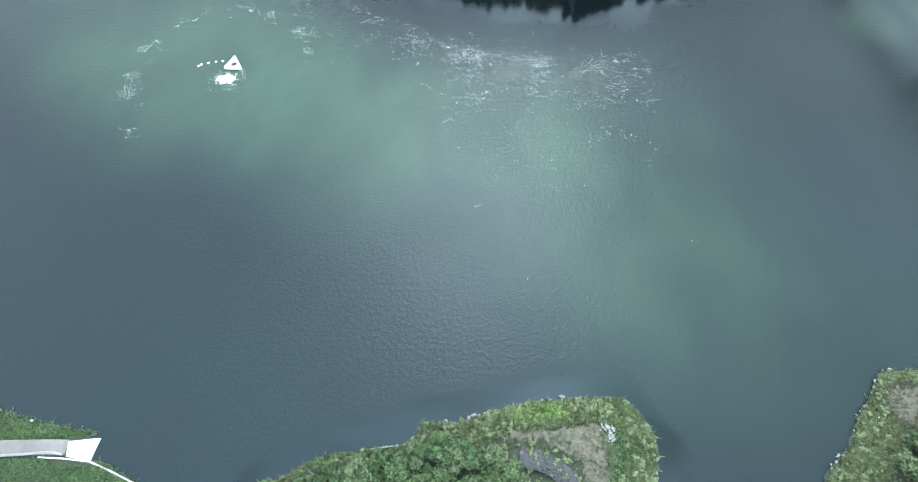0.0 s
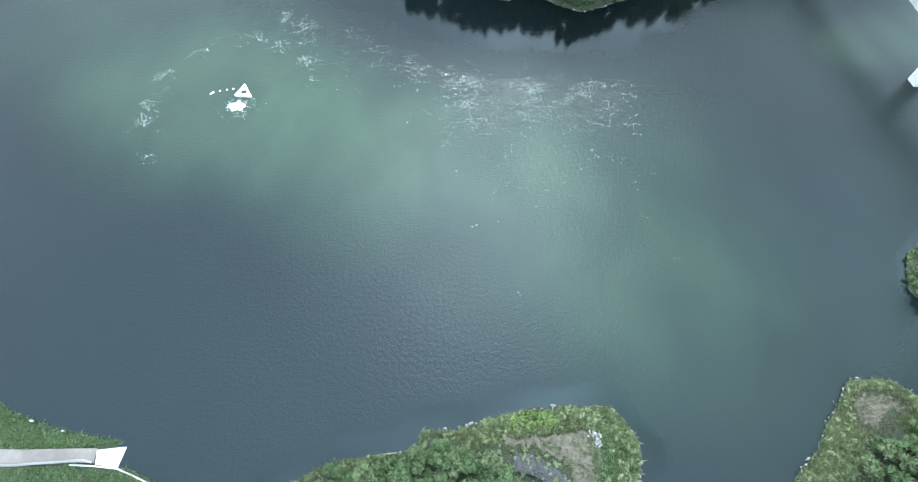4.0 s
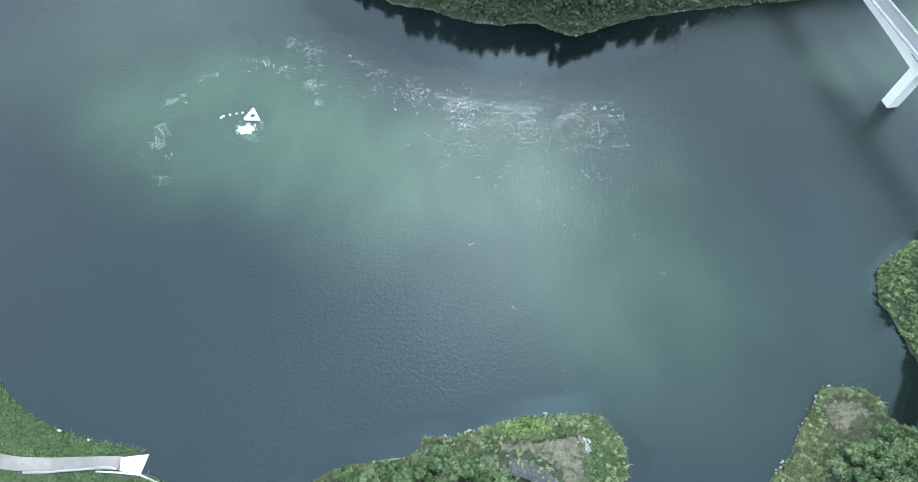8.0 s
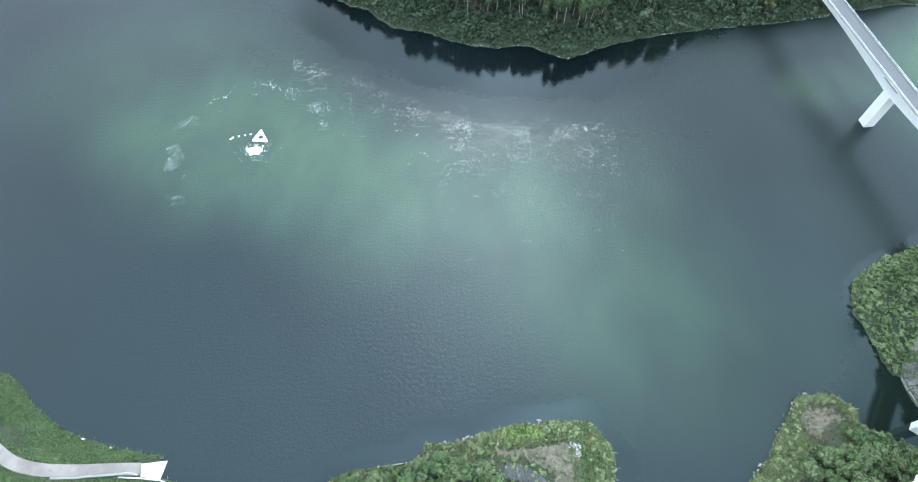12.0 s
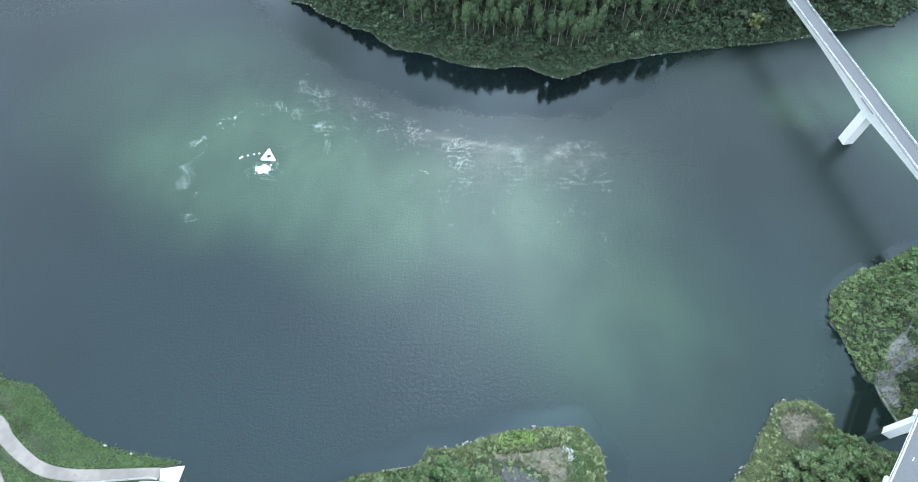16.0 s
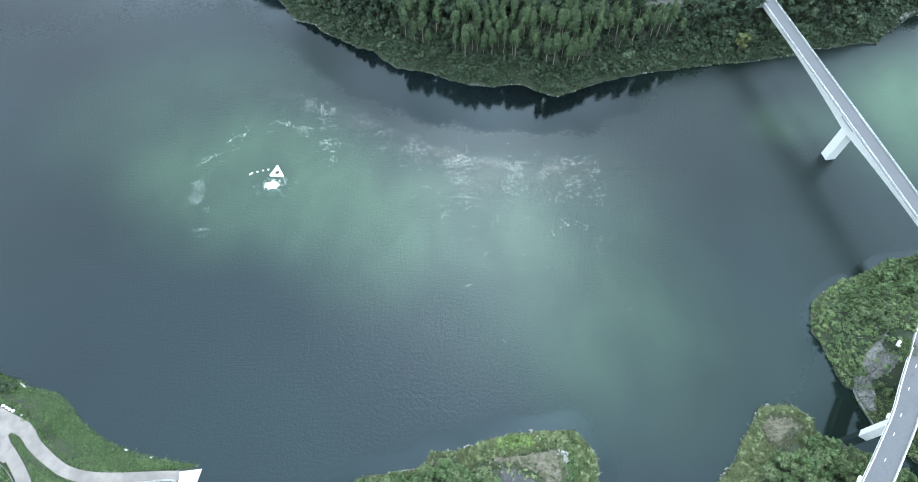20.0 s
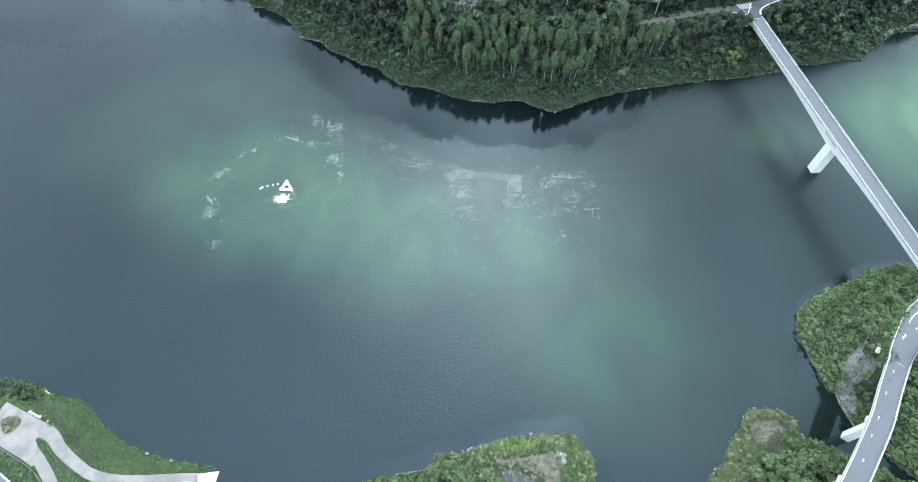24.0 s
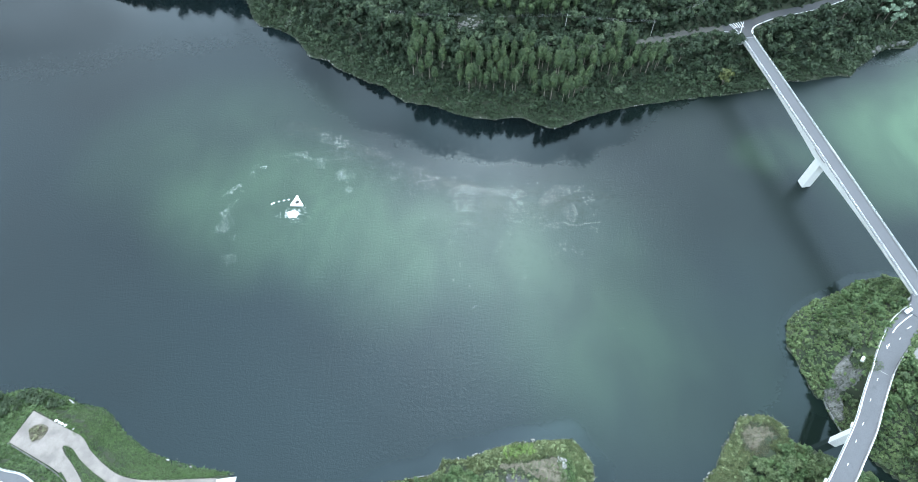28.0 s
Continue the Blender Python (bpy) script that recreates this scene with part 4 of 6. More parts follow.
make_float()
for k, (x, y, r) in enumerate([(-84.0, 155.0, 0.46), (-86.3, 154.6, 0.44), (-88.8, 154.0, 0.46), (-91.2, 153.2, 0.56), (-92.0, 152.5, 0.46)]):
    bm = bmesh.new()
    bmesh.ops.create_uvsphere(bm, u_segments=14, v_segments=8, radius=r, matrix=Matrix.Diagonal((1.0, 0.8, 0.7, 1)))
    buoy = empty("mooring_buoy", (x, y, 0.12), 20 * k)
    tagged(buoy, "small white mooring buoy floating on the lake", "buoy", "buoys beside the float")
    part("buoy_body", bm, M_PLASTIC, buoy)
    bm = bmesh.new()
    bmesh.ops.create_cone(bm, cap_ends=True, segments=8, radius1=0.1, radius2=0.08, depth=0.2, matrix=pose(0, 0, r * 0.7 + 0.05))
    part("eye_bolt", bm, M_STEEL, buoy)


# ---------------------------------------------------------------- foam and painted glints
def foam_and_glints():
    rs = np.random.RandomState(5)
    V, F = [], []

    def fleck(x, y, r, z=0.03):
        k = rs.randint(5, 8)
        b, a0 = len(V), rs.rand() * 6.28
        V.append((x, y, z + 0.25 * r))
        for i in range(k):
            q = r * (0.55 + 0.7 * rs.rand())
            V.append((x + q * math.cos(a0 + 6.283 * i / k) * 1.2, y + q * math.sin(a0 + 6.283 * i / k) * 0.8, z))
        F.extend((b, b + 1 + i, b + 1 + (i + 1) % k) for i in range(k))

    for _ in range(2600):                           # boil beside the float
        a, q = rs.rand() * 6.283, abs(rs.randn()) * 0.55
        x, y = -80.6 + 4.4 * q * math.cos(a), 146.0 + 3.6 * q * math.sin(a)
        if q > 1.5 or noise.noise(Vector((x * 0.55, y * 0.9, 1.7))) + 0.5 * noise.noise(Vector((x * 1.6, y * 2.2, 5.1))) < 0.62 * q - 0.42:
            continue
        fleck(x, y, (0.24 * math.exp(-1.6 * q) + 0.04) * (0.6 + 0.8 * rs.rand()), 0.03 + 0.5 * math.exp(-3 * q) * rs.rand())
    for _ in range(260):                            # scattered flecks round it
        a, q = rs.rand() * 6.283, 4.6 + 2.0 * abs(rs.randn())
        x, y = -80.0 + q * math.cos(a) * 1.05, 145.6 + q * math.sin(a) * 0.9
        if noise.noise(Vector((x * 0.35, y * 0.35, 9))) > 0.05:
            fleck(x, y, 0.04 + 0.07 * rs.rand())
    arc = curve_points([(-107, 122), (-112, 136), (-116, 150), (-110, 166), (-98, 177), (-84, 184), (-72, 181), (-60, 172), (-54, 160)], 0.5)
    for _ in range(4200):                           # lines of foam and glitter, both as white flecks
        p = arc[rs.randint(len(arc))] + rs.randn(2) * 3.0 * (0.2 + rs.rand())
        if noise.noise(Vector((p[0] * 0.12, p[1] * 0.12, 3))) + 0.7 * noise.noise(Vector((p[0] * 0.5, p[1] * 0.5, 8))) > 0.16:
            fleck(p[0], p[1], 0.03 + 0.10 * rs.rand() ** 2)
    edge = np.array(GLINTS, float)
    for _ in range(4200):                           # white flecks painted as sun glints along the edge of the ruffled water
        x = -72 + 80 * rs.rand() if rs.rand() < 0.35 else -4 + 72 * rs.rand()
        y = float(np.interp(x, edge[:, 0], edge[:, 1])) + 5 * rs.randn() * rs.rand() + 2 - rs.exponential(11 if x > -6 else 6)
        if noise.noise(Vector((x * 0.09, y * 0.13, 6))) + 0.8 * noise.noise(Vector((x * 0.6, y * 0.6, 4))) > 0.08:
            for _ in range(rs.randint(1, 4)):
                fleck(x + 0.7 * rs.randn(), y + 0.4 * rs.randn(), 0.045 + 0.085 * rs.rand() ** 2)
    ob = new("foam", mesh("foam", V, F, M_FOAM_GLINT))
    return tagged(ob, "white foam round the floating aerator, with white flecks as sun glints", "foam", kind="stuff")


foam_and_glints()


# ---------------------------------------------------------------- ripples
def wavelets():
    """Small tilted faces of the choppy middle of the lake; those that face the sun glint."""
    r = np.random.RandomState(21)
    R = np.array(GLINTS, float)
    groups = 6400
    gx_ = np.r_[-98 + 150 * r.rand(groups // 3), -8 + 70 * r.rand(groups // 3), 24 + 24 * r.randn(groups - 2 * (groups // 3))]
    gy_ = np.interp(gx_, R[:, 0], R[:, 1]) + 5 * r.randn(groups) * r.rand(groups) - r.exponential(np.where(np.abs(gx_ - 26) < 36, 12, 6)) + 3
    ok = r.rand(groups) < 0.2 + 0.8 * smooth(-0.3, 0.3, wobble(gx_, gy_, 0.2, 81))
    P = np.repeat(np.c_[gx_, gy_][ok], 6, axis=0)
    P = P + r.randn(len(P), 2) * (1.0, 0.55) * (0.3 + 1.3 * r.rand(len(P), 1))
    k = len(P)
    s = 0.07 + 0.12 * r.rand(k) ** 2
    a = r.rand(k) * 6.283
    tilt = r.randn(k, 2) * (0.10, 0.055) + (0.0, 0.07)      # glints put into the shape: faces lean to mirror the sun
    V = np.zeros((k, 4, 3))
    for j, (u, v) in enumerate(((1.3, 0), (0, 0.8), (-1.3, 0), (0, -0.8))):
        dx, dy = s * (u * np.cos(a) - v * np.sin(a)), s * (u * np.sin(a) + v * np.cos(a))
        V[:, j] = np.c_[P[:, 0] + dx, P[:, 1] + dy, 0.05 + dx * tilt[:, 0] + dy * tilt[:, 1]]
    V = V.reshape(-1, 3)
    ob = new("wavelets", mesh("wavelets", V, np.arange(4 * k).reshape(-1, 4), M_WAVELET))
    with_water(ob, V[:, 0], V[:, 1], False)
    return tagged(ob, "glinting wavelets on the choppy middle of the lake", "ripples", kind="stuff")


wavelets()


# ---------------------------------------------------------------- plants
def ball(center, radius, squash=0.8, u=5, v=3):
    """A rough low ball as vertices and quads (top and bottom closed by narrow quads)."""
    V, F = [], []
    for j in range(v + 1):
        t = math.pi * (0.04 + 0.92 * j / v)
        for i in range(u):
            a = 6.283 * i / u
            V.append((center[0] + radius * math.sin(t) * math.cos(a), center[1] + radius * math.sin(t) * math.sin(a), center[2] + radius * squash * math.cos(t)))
    for j in range(v):
        for i in range(u):
            F.append((j * u + i, (j + 1) * u + i, (j + 1) * u + (i + 1) % u, j * u + (i + 1) % u))
    return np.array(V), np.array(F)


def leaves(rs, blobs, count, size, squash=0.8, core=0.84, spread=0.1, droop=0.25, cores=4):
    """A crown: small leaf clumps on the outsides of a heap of lobes, with a rough core in each lobe."""
    B = np.array(blobs, float)
    w = B[:, 3] ** 2
    pick = rs.choice(len(B), count, p=w / w.sum())
    d = rs.randn(count, 3)
    d[:, 2] = np.abs(d[:, 2]) * np.where(rs.rand(count) < 0.78, 1, -0.6)
    d /= np.linalg.norm(d, axis=1)[:, None]
    P = B[pick, :3] + d * B[pick, 3:4] * (1 + spread * rs.randn(count, 1)) * np.array((1, 1, squash))
    n = d + 0.55 * rs.randn(count, 3) + np.array((0, 0, droop))
    n /= np.linalg.norm(n, axis=1)[:, None]
    t = np.cross(n, rs.randn(count, 3))
    t /= np.linalg.norm(t, axis=1)[:, None]
    b = np.cross(n, t)
    s = size * (0.6 + 0.8 * rs.rand(count, 1))
    V = np.stack([P + t * s, P + b * s * 0.62 - n * s * 0.18, P - t * s * 0.9, P - b * s * 0.62 - n * s * 0.18], 1).reshape(-1, 3)
    F = np.arange(count * 4).reshape(-1, 4)
    for x, y, z, r in B[np.argsort(-B[:, 3])][:cores]:
        cv, cf = ball((x, y, z), r * core, squash)
        F = np.vstack([F, cf + len(V)])
        V = np.vstack([V, cv])
    return V, F


def taper(points, radii, sides=6):
    V, F = [], []
    for p, r in zip(points, radii):
        V += [(p[0] + r * math.cos(6.283 * i / sides), p[1] + r * math.sin(6.283 * i / sides), p[2]) for i in range(sides)]
    for j in range(len(points) - 1):
        for i in range(sides):
            F.append((j * sides + i, j * sides + (i + 1) % sides, (j + 1) * sides + (i + 1) % sides, (j + 1) * sides + i))
    return np.array(V), np.array(F)


def join(parts):
    V, F, k = [], [], 0
    for v, f in parts:
        V.append(v)
        F.append(f + k)
        k += len(v)
    return np.vstack(V), np.vstack(F)


def cedar_template(rs, tall=16.0, count=760, cores=9):
    base = tall * (0.38 + 0.12 * rs.rand())
    lean = rs.randn(2) * 0.25
    blobs = []
    levels = 9
    for j in range(levels):
        f = j / (levels - 1)
        z = base + (tall - base) * (0.06 + 0.88 * f)
        r = (0.62 + 1.5 * math.sin(math.pi * (0.30 + 0.62 * f)) ** 0.9) * (0.94 + 0.14 * rs.rand())
        k = 3 if f < 0.8 else 1
        for i in range(k):
            a = rs.rand() * 6.283
            o = 0.26 * r if k > 1 else 0
            blobs.append((lean[0] * f + o * math.cos(a), lean[1] * f + o * math.sin(a), z + 0.3 * rs.randn(), r * (0.80 if k > 1 else 0.85)))
    crown = leaves(rs, blobs, count, 0.30, 1.15, 0.9, 0.06, 0.6, cores)
    trunk = taper([(0, 0, -1.5), (0.05, 0, base * 0.5), (lean[0] * 0.3, lean[1] * 0.3, base), (lean[0], lean[1], tall * 0.93)], (0.24, 0.2, 0.15, 0.04), 6)
    stubs = []
    for j in range(5):
        z, a = base * (0.55 + 0.45 * rs.rand()), rs.rand() * 6.283
        stubs.append(taper([(0, 0, z), (0.7 * math.cos(a), 0.7 * math.sin(a), z + 0.15)], (0.04, 0.015), 4))
    return crown, join([trunk] + stubs)


def broad_template(rs, tall=8.0, wide=2.6, count=250, size=0.52):
    blobs = []
    k = rs.randint(9, 14)
    for i in range(k):
        a, q = rs.rand() * 6.283, wide * 0.72 * math.sqrt(rs.rand())
        z = tall * (0.5 + 0.36 * rs.rand()) + (0.22 * tall * (1 - q / wide))
        blobs.append((q * math.cos(a), q * math.sin(a), z, wide * (0.30 + 0.26 * rs.rand())))
    crown = leaves(rs, blobs, count, size, 0.8, 0.82, 0.12)
    bits = [taper([(0, 0, -1.5), (0.1, 0.05, tall * 0.3), (0.0, 0.1, tall * 0.62)], (0.22, 0.16, 0.09), 6)]
    for x, y, z, r in blobs[:6]:
        bits.append(taper([(0.05, 0.05, tall * 0.34), (x * 0.55, y * 0.55, z * 0.72), (x * 0.9, y * 0.9, z)], (0.09, 0.06, 0.02), 4))
    return crown, join(bits)


def shrub_template(rs, wide=1.3, count=52, size=0.4, tall=1.0):
    blobs = []
    for i in range(rs.randint(4, 7)):
        a, q = rs.rand() * 6.283, wide * 0.65 * math.sqrt(rs.rand())
        blobs.append((q * math.cos(a), q * math.sin(a), tall * (0.25 + 0.45 * rs.rand()), wide * (0.36 + 0.25 * rs.rand())))
    return leaves(rs, blobs, count, size, 0.85, 0.85, 0.16, cores=1)


def tuft_template(rs, count=17, tall=0.55, wide=0.62):
    V = []
    for _ in range(count):
        a, q = rs.rand() * 6.283, wide * math.sqrt(rs.rand())
        x, y = q * math.cos(a), q * math.sin(a)
        h, t, o = tall * (0.5 + 0.7 * rs.rand()), rs.rand() * 6.283, 0.45 * rs.randn(2)
        w = 0.085
        V += [(x - w * math.cos(t), y - w * math.sin(t), -0.1), (x + w * math.cos(t), y + w * math.sin(t), -0.1),
              (x + 0.6 * w * math.cos(t) + o[0] * h, y + 0.6 * w * math.sin(t) + o[1] * h, h * 0.8), (x + 1.6 * o[0] * h, y + 1.6 * o[1] * h, h)]
    return np.array(V), np.arange(count * 4).reshape(-1, 4)


def repeat(templates, places, rs, lo=0.8, hi=1.2, stretch=0.15):
    """Copies of templates at places (x, y, z, scale) joined into one mesh's arrays."""
    Vs, Fs, k = [], [], 0
    places = np.asarray(places, float)
    kind = rs.randint(len(templates), size=len(places))
    for j, (V, F) in enumerate(templates):
        P = places[kind == j]
        if not len(P):
            continue
        a = rs.rand(len(P)) * 6.283
        s = P[:, 3] * (lo + (hi - lo) * rs.rand(len(P)))
        up = s * (1 + stretch * rs.randn(len(P)))
        c, sn = np.cos(a) * s, np.sin(a) * s
        X = c[:, None] * V[:, 0] - sn[:, None] * V[:, 1] + P[:, 0:1]
        Y = sn[:, None] * V[:, 0] + c[:, None] * V[:, 1] + P[:, 1:2]
        Z = up[:, None] * V[:, 2] + P[:, 2:3]
        Vs.append(np.stack([X, Y, Z], -1).reshape(-1, 3))
        Fs.append((F[None] + (np.arange(len(P)) * len(V))[:, None, None]).reshape(-1, 4) + k)
        k += len(P) * len(V)
    return np.vstack(Vs), np.vstack(Fs)


def stuff(name, templates, places, mat, label, category, rs, **kw):
    if len(places) == 0:
        return
    V, F = repeat(templates, places, rs, **kw)
    tagged(new(name, mesh(name, V, F, mat)), label, category, kind="stuff")


def scatter(rs, x0, x1, y0, y1, gap):
    """Points on a jittered grid."""
    X, Y = np.meshgrid(np.arange(x0, x1, gap), np.arange(y0, y1, gap))
    X = X + (np.arange(X.shape[0]) % 2)[:, None] * gap * 0.5
    return X.ravel() + (rs.rand(X.size) - 0.5) * gap * 0.85, Y.ravel() + (rs.rand(X.size) - 0.5) * gap * 0.85


def in_sight(x, y):
    """The part of the country that the flight overlooks, with a margin."""
    return (x > -192 - 0.42 * (y - 27)) & (x < 180 + 0.5 * (y - 16)) & (height(x, y) < 228 - 0.657 * (y + 15))


def clear_of_roads(x, y, extra=0.0):
    ok = in_sight(x, y)
    for l, half in ((MID_GROUND, 4.9), (ROAD_FAR, 4.2), (TRACK, 1.7), (TRACK[TRACK[:, 0] > 104], 3.6), (LEG_A, 2.0), (LEG_B, 2.3), (UPPER, 2.8), (fl, 0.9)):
        ok &= near_line(l, x, y)[0] > half + extra
    ok &= np.hypot(x - 151.2, y - 54.2) > 3.4
    ok &= np.hypot((x - 8) / 9.0, (y - 253.5) / 5.5) > 1
    for poly in (PLAZA, mouth, bay, [(-84, 27), (-85, 20), (-93, 21), (-93.5, 26)]):
        ok &= depth_in(poly, x, y) < -0.4 - extra
    return ok


rs = np.random.RandomState(11)
THIN = [shrub_template(rs, 1.5, 26, 0.6, 1.2) for _ in range(4)]
CEDARS = [cedar_template(rs) for _ in range(5)]
BROADS = [broad_template(rs, 7.5 + 1.5 * rs.rand(), 2.4 + 0.9 * rs.rand()) for _ in range(6)]
SHRUBS = [shrub_template(rs) for _ in range(6)]
FINE = [broad_template(rs, 7.0 + 1.5 * rs.rand(), 2.4 + 0.9 * rs.rand(), 600, 0.32) for _ in range(5)]
FINE_SHRUBS = [leaves(rs, [(0.55 * wide_ * math.cos(a_), 0.55 * wide_ * math.sin(a_), 0.25 + 0.5 * rs.rand(), wide_ * (0.34 + 0.25 * rs.rand())) for a_ in rs.rand(6) * 6.283 for wide_ in (0.5 + 0.7 * rs.rand(),)],
                      72, 0.30, 0.85, 0.8, 0.25, 0.5, 1) for _ in range(7)]
TUFTS = [tuft_template(rs) for _ in range(5)]
BUSHY = [shrub_template(rs, 1.5, 80, 0.36, 1.3) for _ in range(4)]


def tree_things(name, templates, places, leaf, label, category, group):
    """Single trees, each with its trunk and crown; the meshes are shared."""
    made = []
    for crown, trunk in templates:
        made.append((mesh("crown", *crown, leaf), mesh("trunk", *trunk, M_BARK)))
    for x, y, z, s in places:
        cm, tm = made[rs.randint(len(made))]
        root = empty(name)
        root.matrix_basis = pose(x, y, z, rs.randn() * 1.5, rs.randn() * 1.5, rs.rand() * 360) @ Matrix.Diagonal((s, s, s * (0.92 + 0.2 * rs.rand()), 1))
        tagged(root, label, category, group)
        child("trunk", tm, root)
        child("crown", cm, root)


def with_height(x, y, s):
    return np.c_[x, y, height(x, y), s]


ROADSIDE = np.vstack([ROAD_FAR[::2], TRACK[(TRACK[:, 0] > 98)][::2], np.array([(x_, y_, 21.5) for x_, y_ in mouth])])


def under_and_beside(pl, full):
    """Trees under the bridge and below the shore road stay low; full is a template's height."""
    room = np.full(len(pl), 99.0)
    near_b = near_line(bridge_line(), pl[:, 0], pl[:, 1])[0] < 5.5
    room[near_b] = DECK - 2.6 - pl[near_b, 2]
    near_v = near_line(ROAD_MID[ROAD_MID[:, 0] < 156], pl[:, 0], pl[:, 1])[0] < 5.0
    room[near_v] = 17.0 - pl[near_v, 2]
    for p in ROADSIDE:
        s_ = p[1] - pl[:, 1]
        side = (np.abs(pl[:, 0] - p[0]) < 2.2) & (s_ > 0) & (s_ < 16)
        room = np.where(side, np.minimum(room, 21.2 + 0.72 * s_ - pl[:, 2]), room)
    room = np.where((np.hypot(pl[:, 0] - 150.5, pl[:, 1] - 55.5) < 6.5), np.minimum(room, 13.5 - pl[:, 2]), room)
    pl[:, 3] = np.minimum(pl[:, 3], room / full)
    return pl[pl[:, 3] > 0.14]


# -- far bank
x, y = scatter(rs, -190, 300, 190, 375, 3.9)
d = depth_in(FAR, x, y)
ok = (d > 3.0 + 5 * rs.rand(len(x))) & (d < 80) & clear_of_roads(x, y, 0.8) & (y < 300 + 0.28 * np.abs(x))
x, y, d = x[ok], y[ok], d[ok]
def in_grove(x, y, d):
    return (((x > -24) & (x < 76) & (d > 8) & (d < 25)) | ((x > 76) & (x < 118) & (d > 10) & (d < 24) & (wobble(x, y, 0.16, 3) > 0.02)) | ((d > 44) & (x > -10) & (x < 160))) & (wobble(x, y, 0.2, 8) > -0.42)


grove = in_grove(x, y, d)
qx, qy = scatter(rs, -30, 165, 195, 300, 4.5)
qd = depth_in(FAR, qx, qy)
ok = in_grove(qx, qy, qd) & clear_of_roads(qx, qy, 0.8)
qx, qy, qd = qx[ok], qy[ok], qd[ok]
pl = under_and_beside(with_height(qx, qy, 0.80 + 0.36 * rs.rand(len(qx)) + 0.12 * (qd > 40)), 16.5)
front = depth_in(FAR, pl[:, 0], pl[:, 1]) < 26
tree_things("cedar_tree", CEDARS, pl[front][:290], M_CEDAR, "tall cedar with bare pale trunk and rounded dark green crown", "tree", "cedars on the far bank")
stuff("cedar_wood", [join(cedar_template(rs, 16.0, 240, 6)) for _ in range(4)], np.vstack([pl[front][290:], pl[~front]]), M_CEDAR, "dark cedar wood on the hillside above the old track", "woods", rs)
br = ~grove
hgt = np.where(d < 14, 0.72, 1.08) * (0.75 + 0.5 * rs.rand(len(x)))
pl = under_and_beside(with_height(x, y, hgt)[br], 9.5)
dd, xx = depth_in(FAR, pl[:, 0], pl[:, 1]), pl[:, 0]
near = np.where((dd < 26) & (xx > -100) & (xx < 240))[0]
own = near[rs.permutation(len(near))[:80]]
tree_things("broadleaf_tree", BROADS, pl[own], M_LEAF, "dense dark green broadleaf tree on the far bank", "tree", "broadleaf trees on the far bank")
rest = np.setdiff1d(np.arange(len(pl)), own)
pale = rest[rs.rand(len(rest)) < 0.22]
rest = np.setdiff1d(rest, pale)
stuff("olive_woods", [t[0] for t in BROADS], pl[pale], M_THICKET, "lighter olive-green trees among the hillside woods", "woods", rs)
stuff("hillside_woods", [t[0] for t in BROADS], pl[rest], M_LEAF, "dense mixed broadleaf woods on the far hillside", "woods", rs)
x, y = scatter(rs, -190, 300, 190, 375, 1.75)
d = depth_in(FAR, x, y)
ok = (d > 0.1) & (d < 10.5) & clear_of_roads(x, y, 0)
stuff("shore_shrubs", SHRUBS + BUSHY, with_height(x[ok], y[ok], (0.7 + 0.6 * np.clip(d[ok] / 8, 0, 1)) * (0.72 + 0.95 * rs.rand(ok.sum()) ** 2)), M_THICKET, "leafy green scrub along the far waterline", "scrub", rs)
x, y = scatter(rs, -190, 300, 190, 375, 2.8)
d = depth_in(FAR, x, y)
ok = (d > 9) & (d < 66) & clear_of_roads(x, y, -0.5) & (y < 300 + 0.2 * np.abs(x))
stuff("undergrowth", THIN, under_and_beside(with_height(x[ok], y[ok], np.full(ok.sum(), 1.3)), 2.2), M_SHADE, "undergrowth between the trees of the far bank, coloured dark as shade", "scrub", rs)
x, y = scatter(rs, -190, 300, 190, 375, 0.8)
d = depth_in(FAR, x, y)
ok = (d > -0.1) & (d < 3.2) & clear_of_roads(x, y, 0) & (wobble(x, y, 0.3, 45) + 0.5 * rs.randn(len(x)) > -0.35)
stuff("shore_grass", TUFTS, with_height(x[ok], y[ok], 0.7 + 0.7 * rs.rand(ok.sum())), M_THICKET, "rough grass and weeds along the far waterline", "grass", rs)
x, y = scatter(rs, -190, 300, 190, 375, 2.9)
d = depth_in(FAR, x, y)
ok = (d > 1.4) & (d < 10) & (rs.rand(len(x)) < 0.75)
stuff("waterside_bushes", [broad_template(rs, 7.5, 2.9, 110, 0.8)[0] for _ in range(5)], under_and_beside(with_height(x[ok], y[ok], 0.18 + 0.48 * rs.rand(ok.sum()) ** 2), 9.5), M_LEAF, "bushes of mixed height along the far waterline", "scrub", rs)
x, y = scatter(rs, -240, -112, 300, 400, 4.2)
d = depth_in(FAR, x, y)
ok = (d > 2) & (d < 26) & ~in_sight(x, y)
stuff("headland_woods", [t[0] for t in BROADS], with_height(x[ok], y[ok], 0.9 + 0.6 * rs.rand(ok.sum())), M_LEAF, "dark broadleaf woods on the far headland", "woods", rs)
tree_things("yellow_tree", BROADS[:1], [(150.5, 223.4, float(height(150.5, 223.4)) - 1.2, 1.4)], M_YELLOW, "yellowing bushy tree near the waterline", "tree", "")
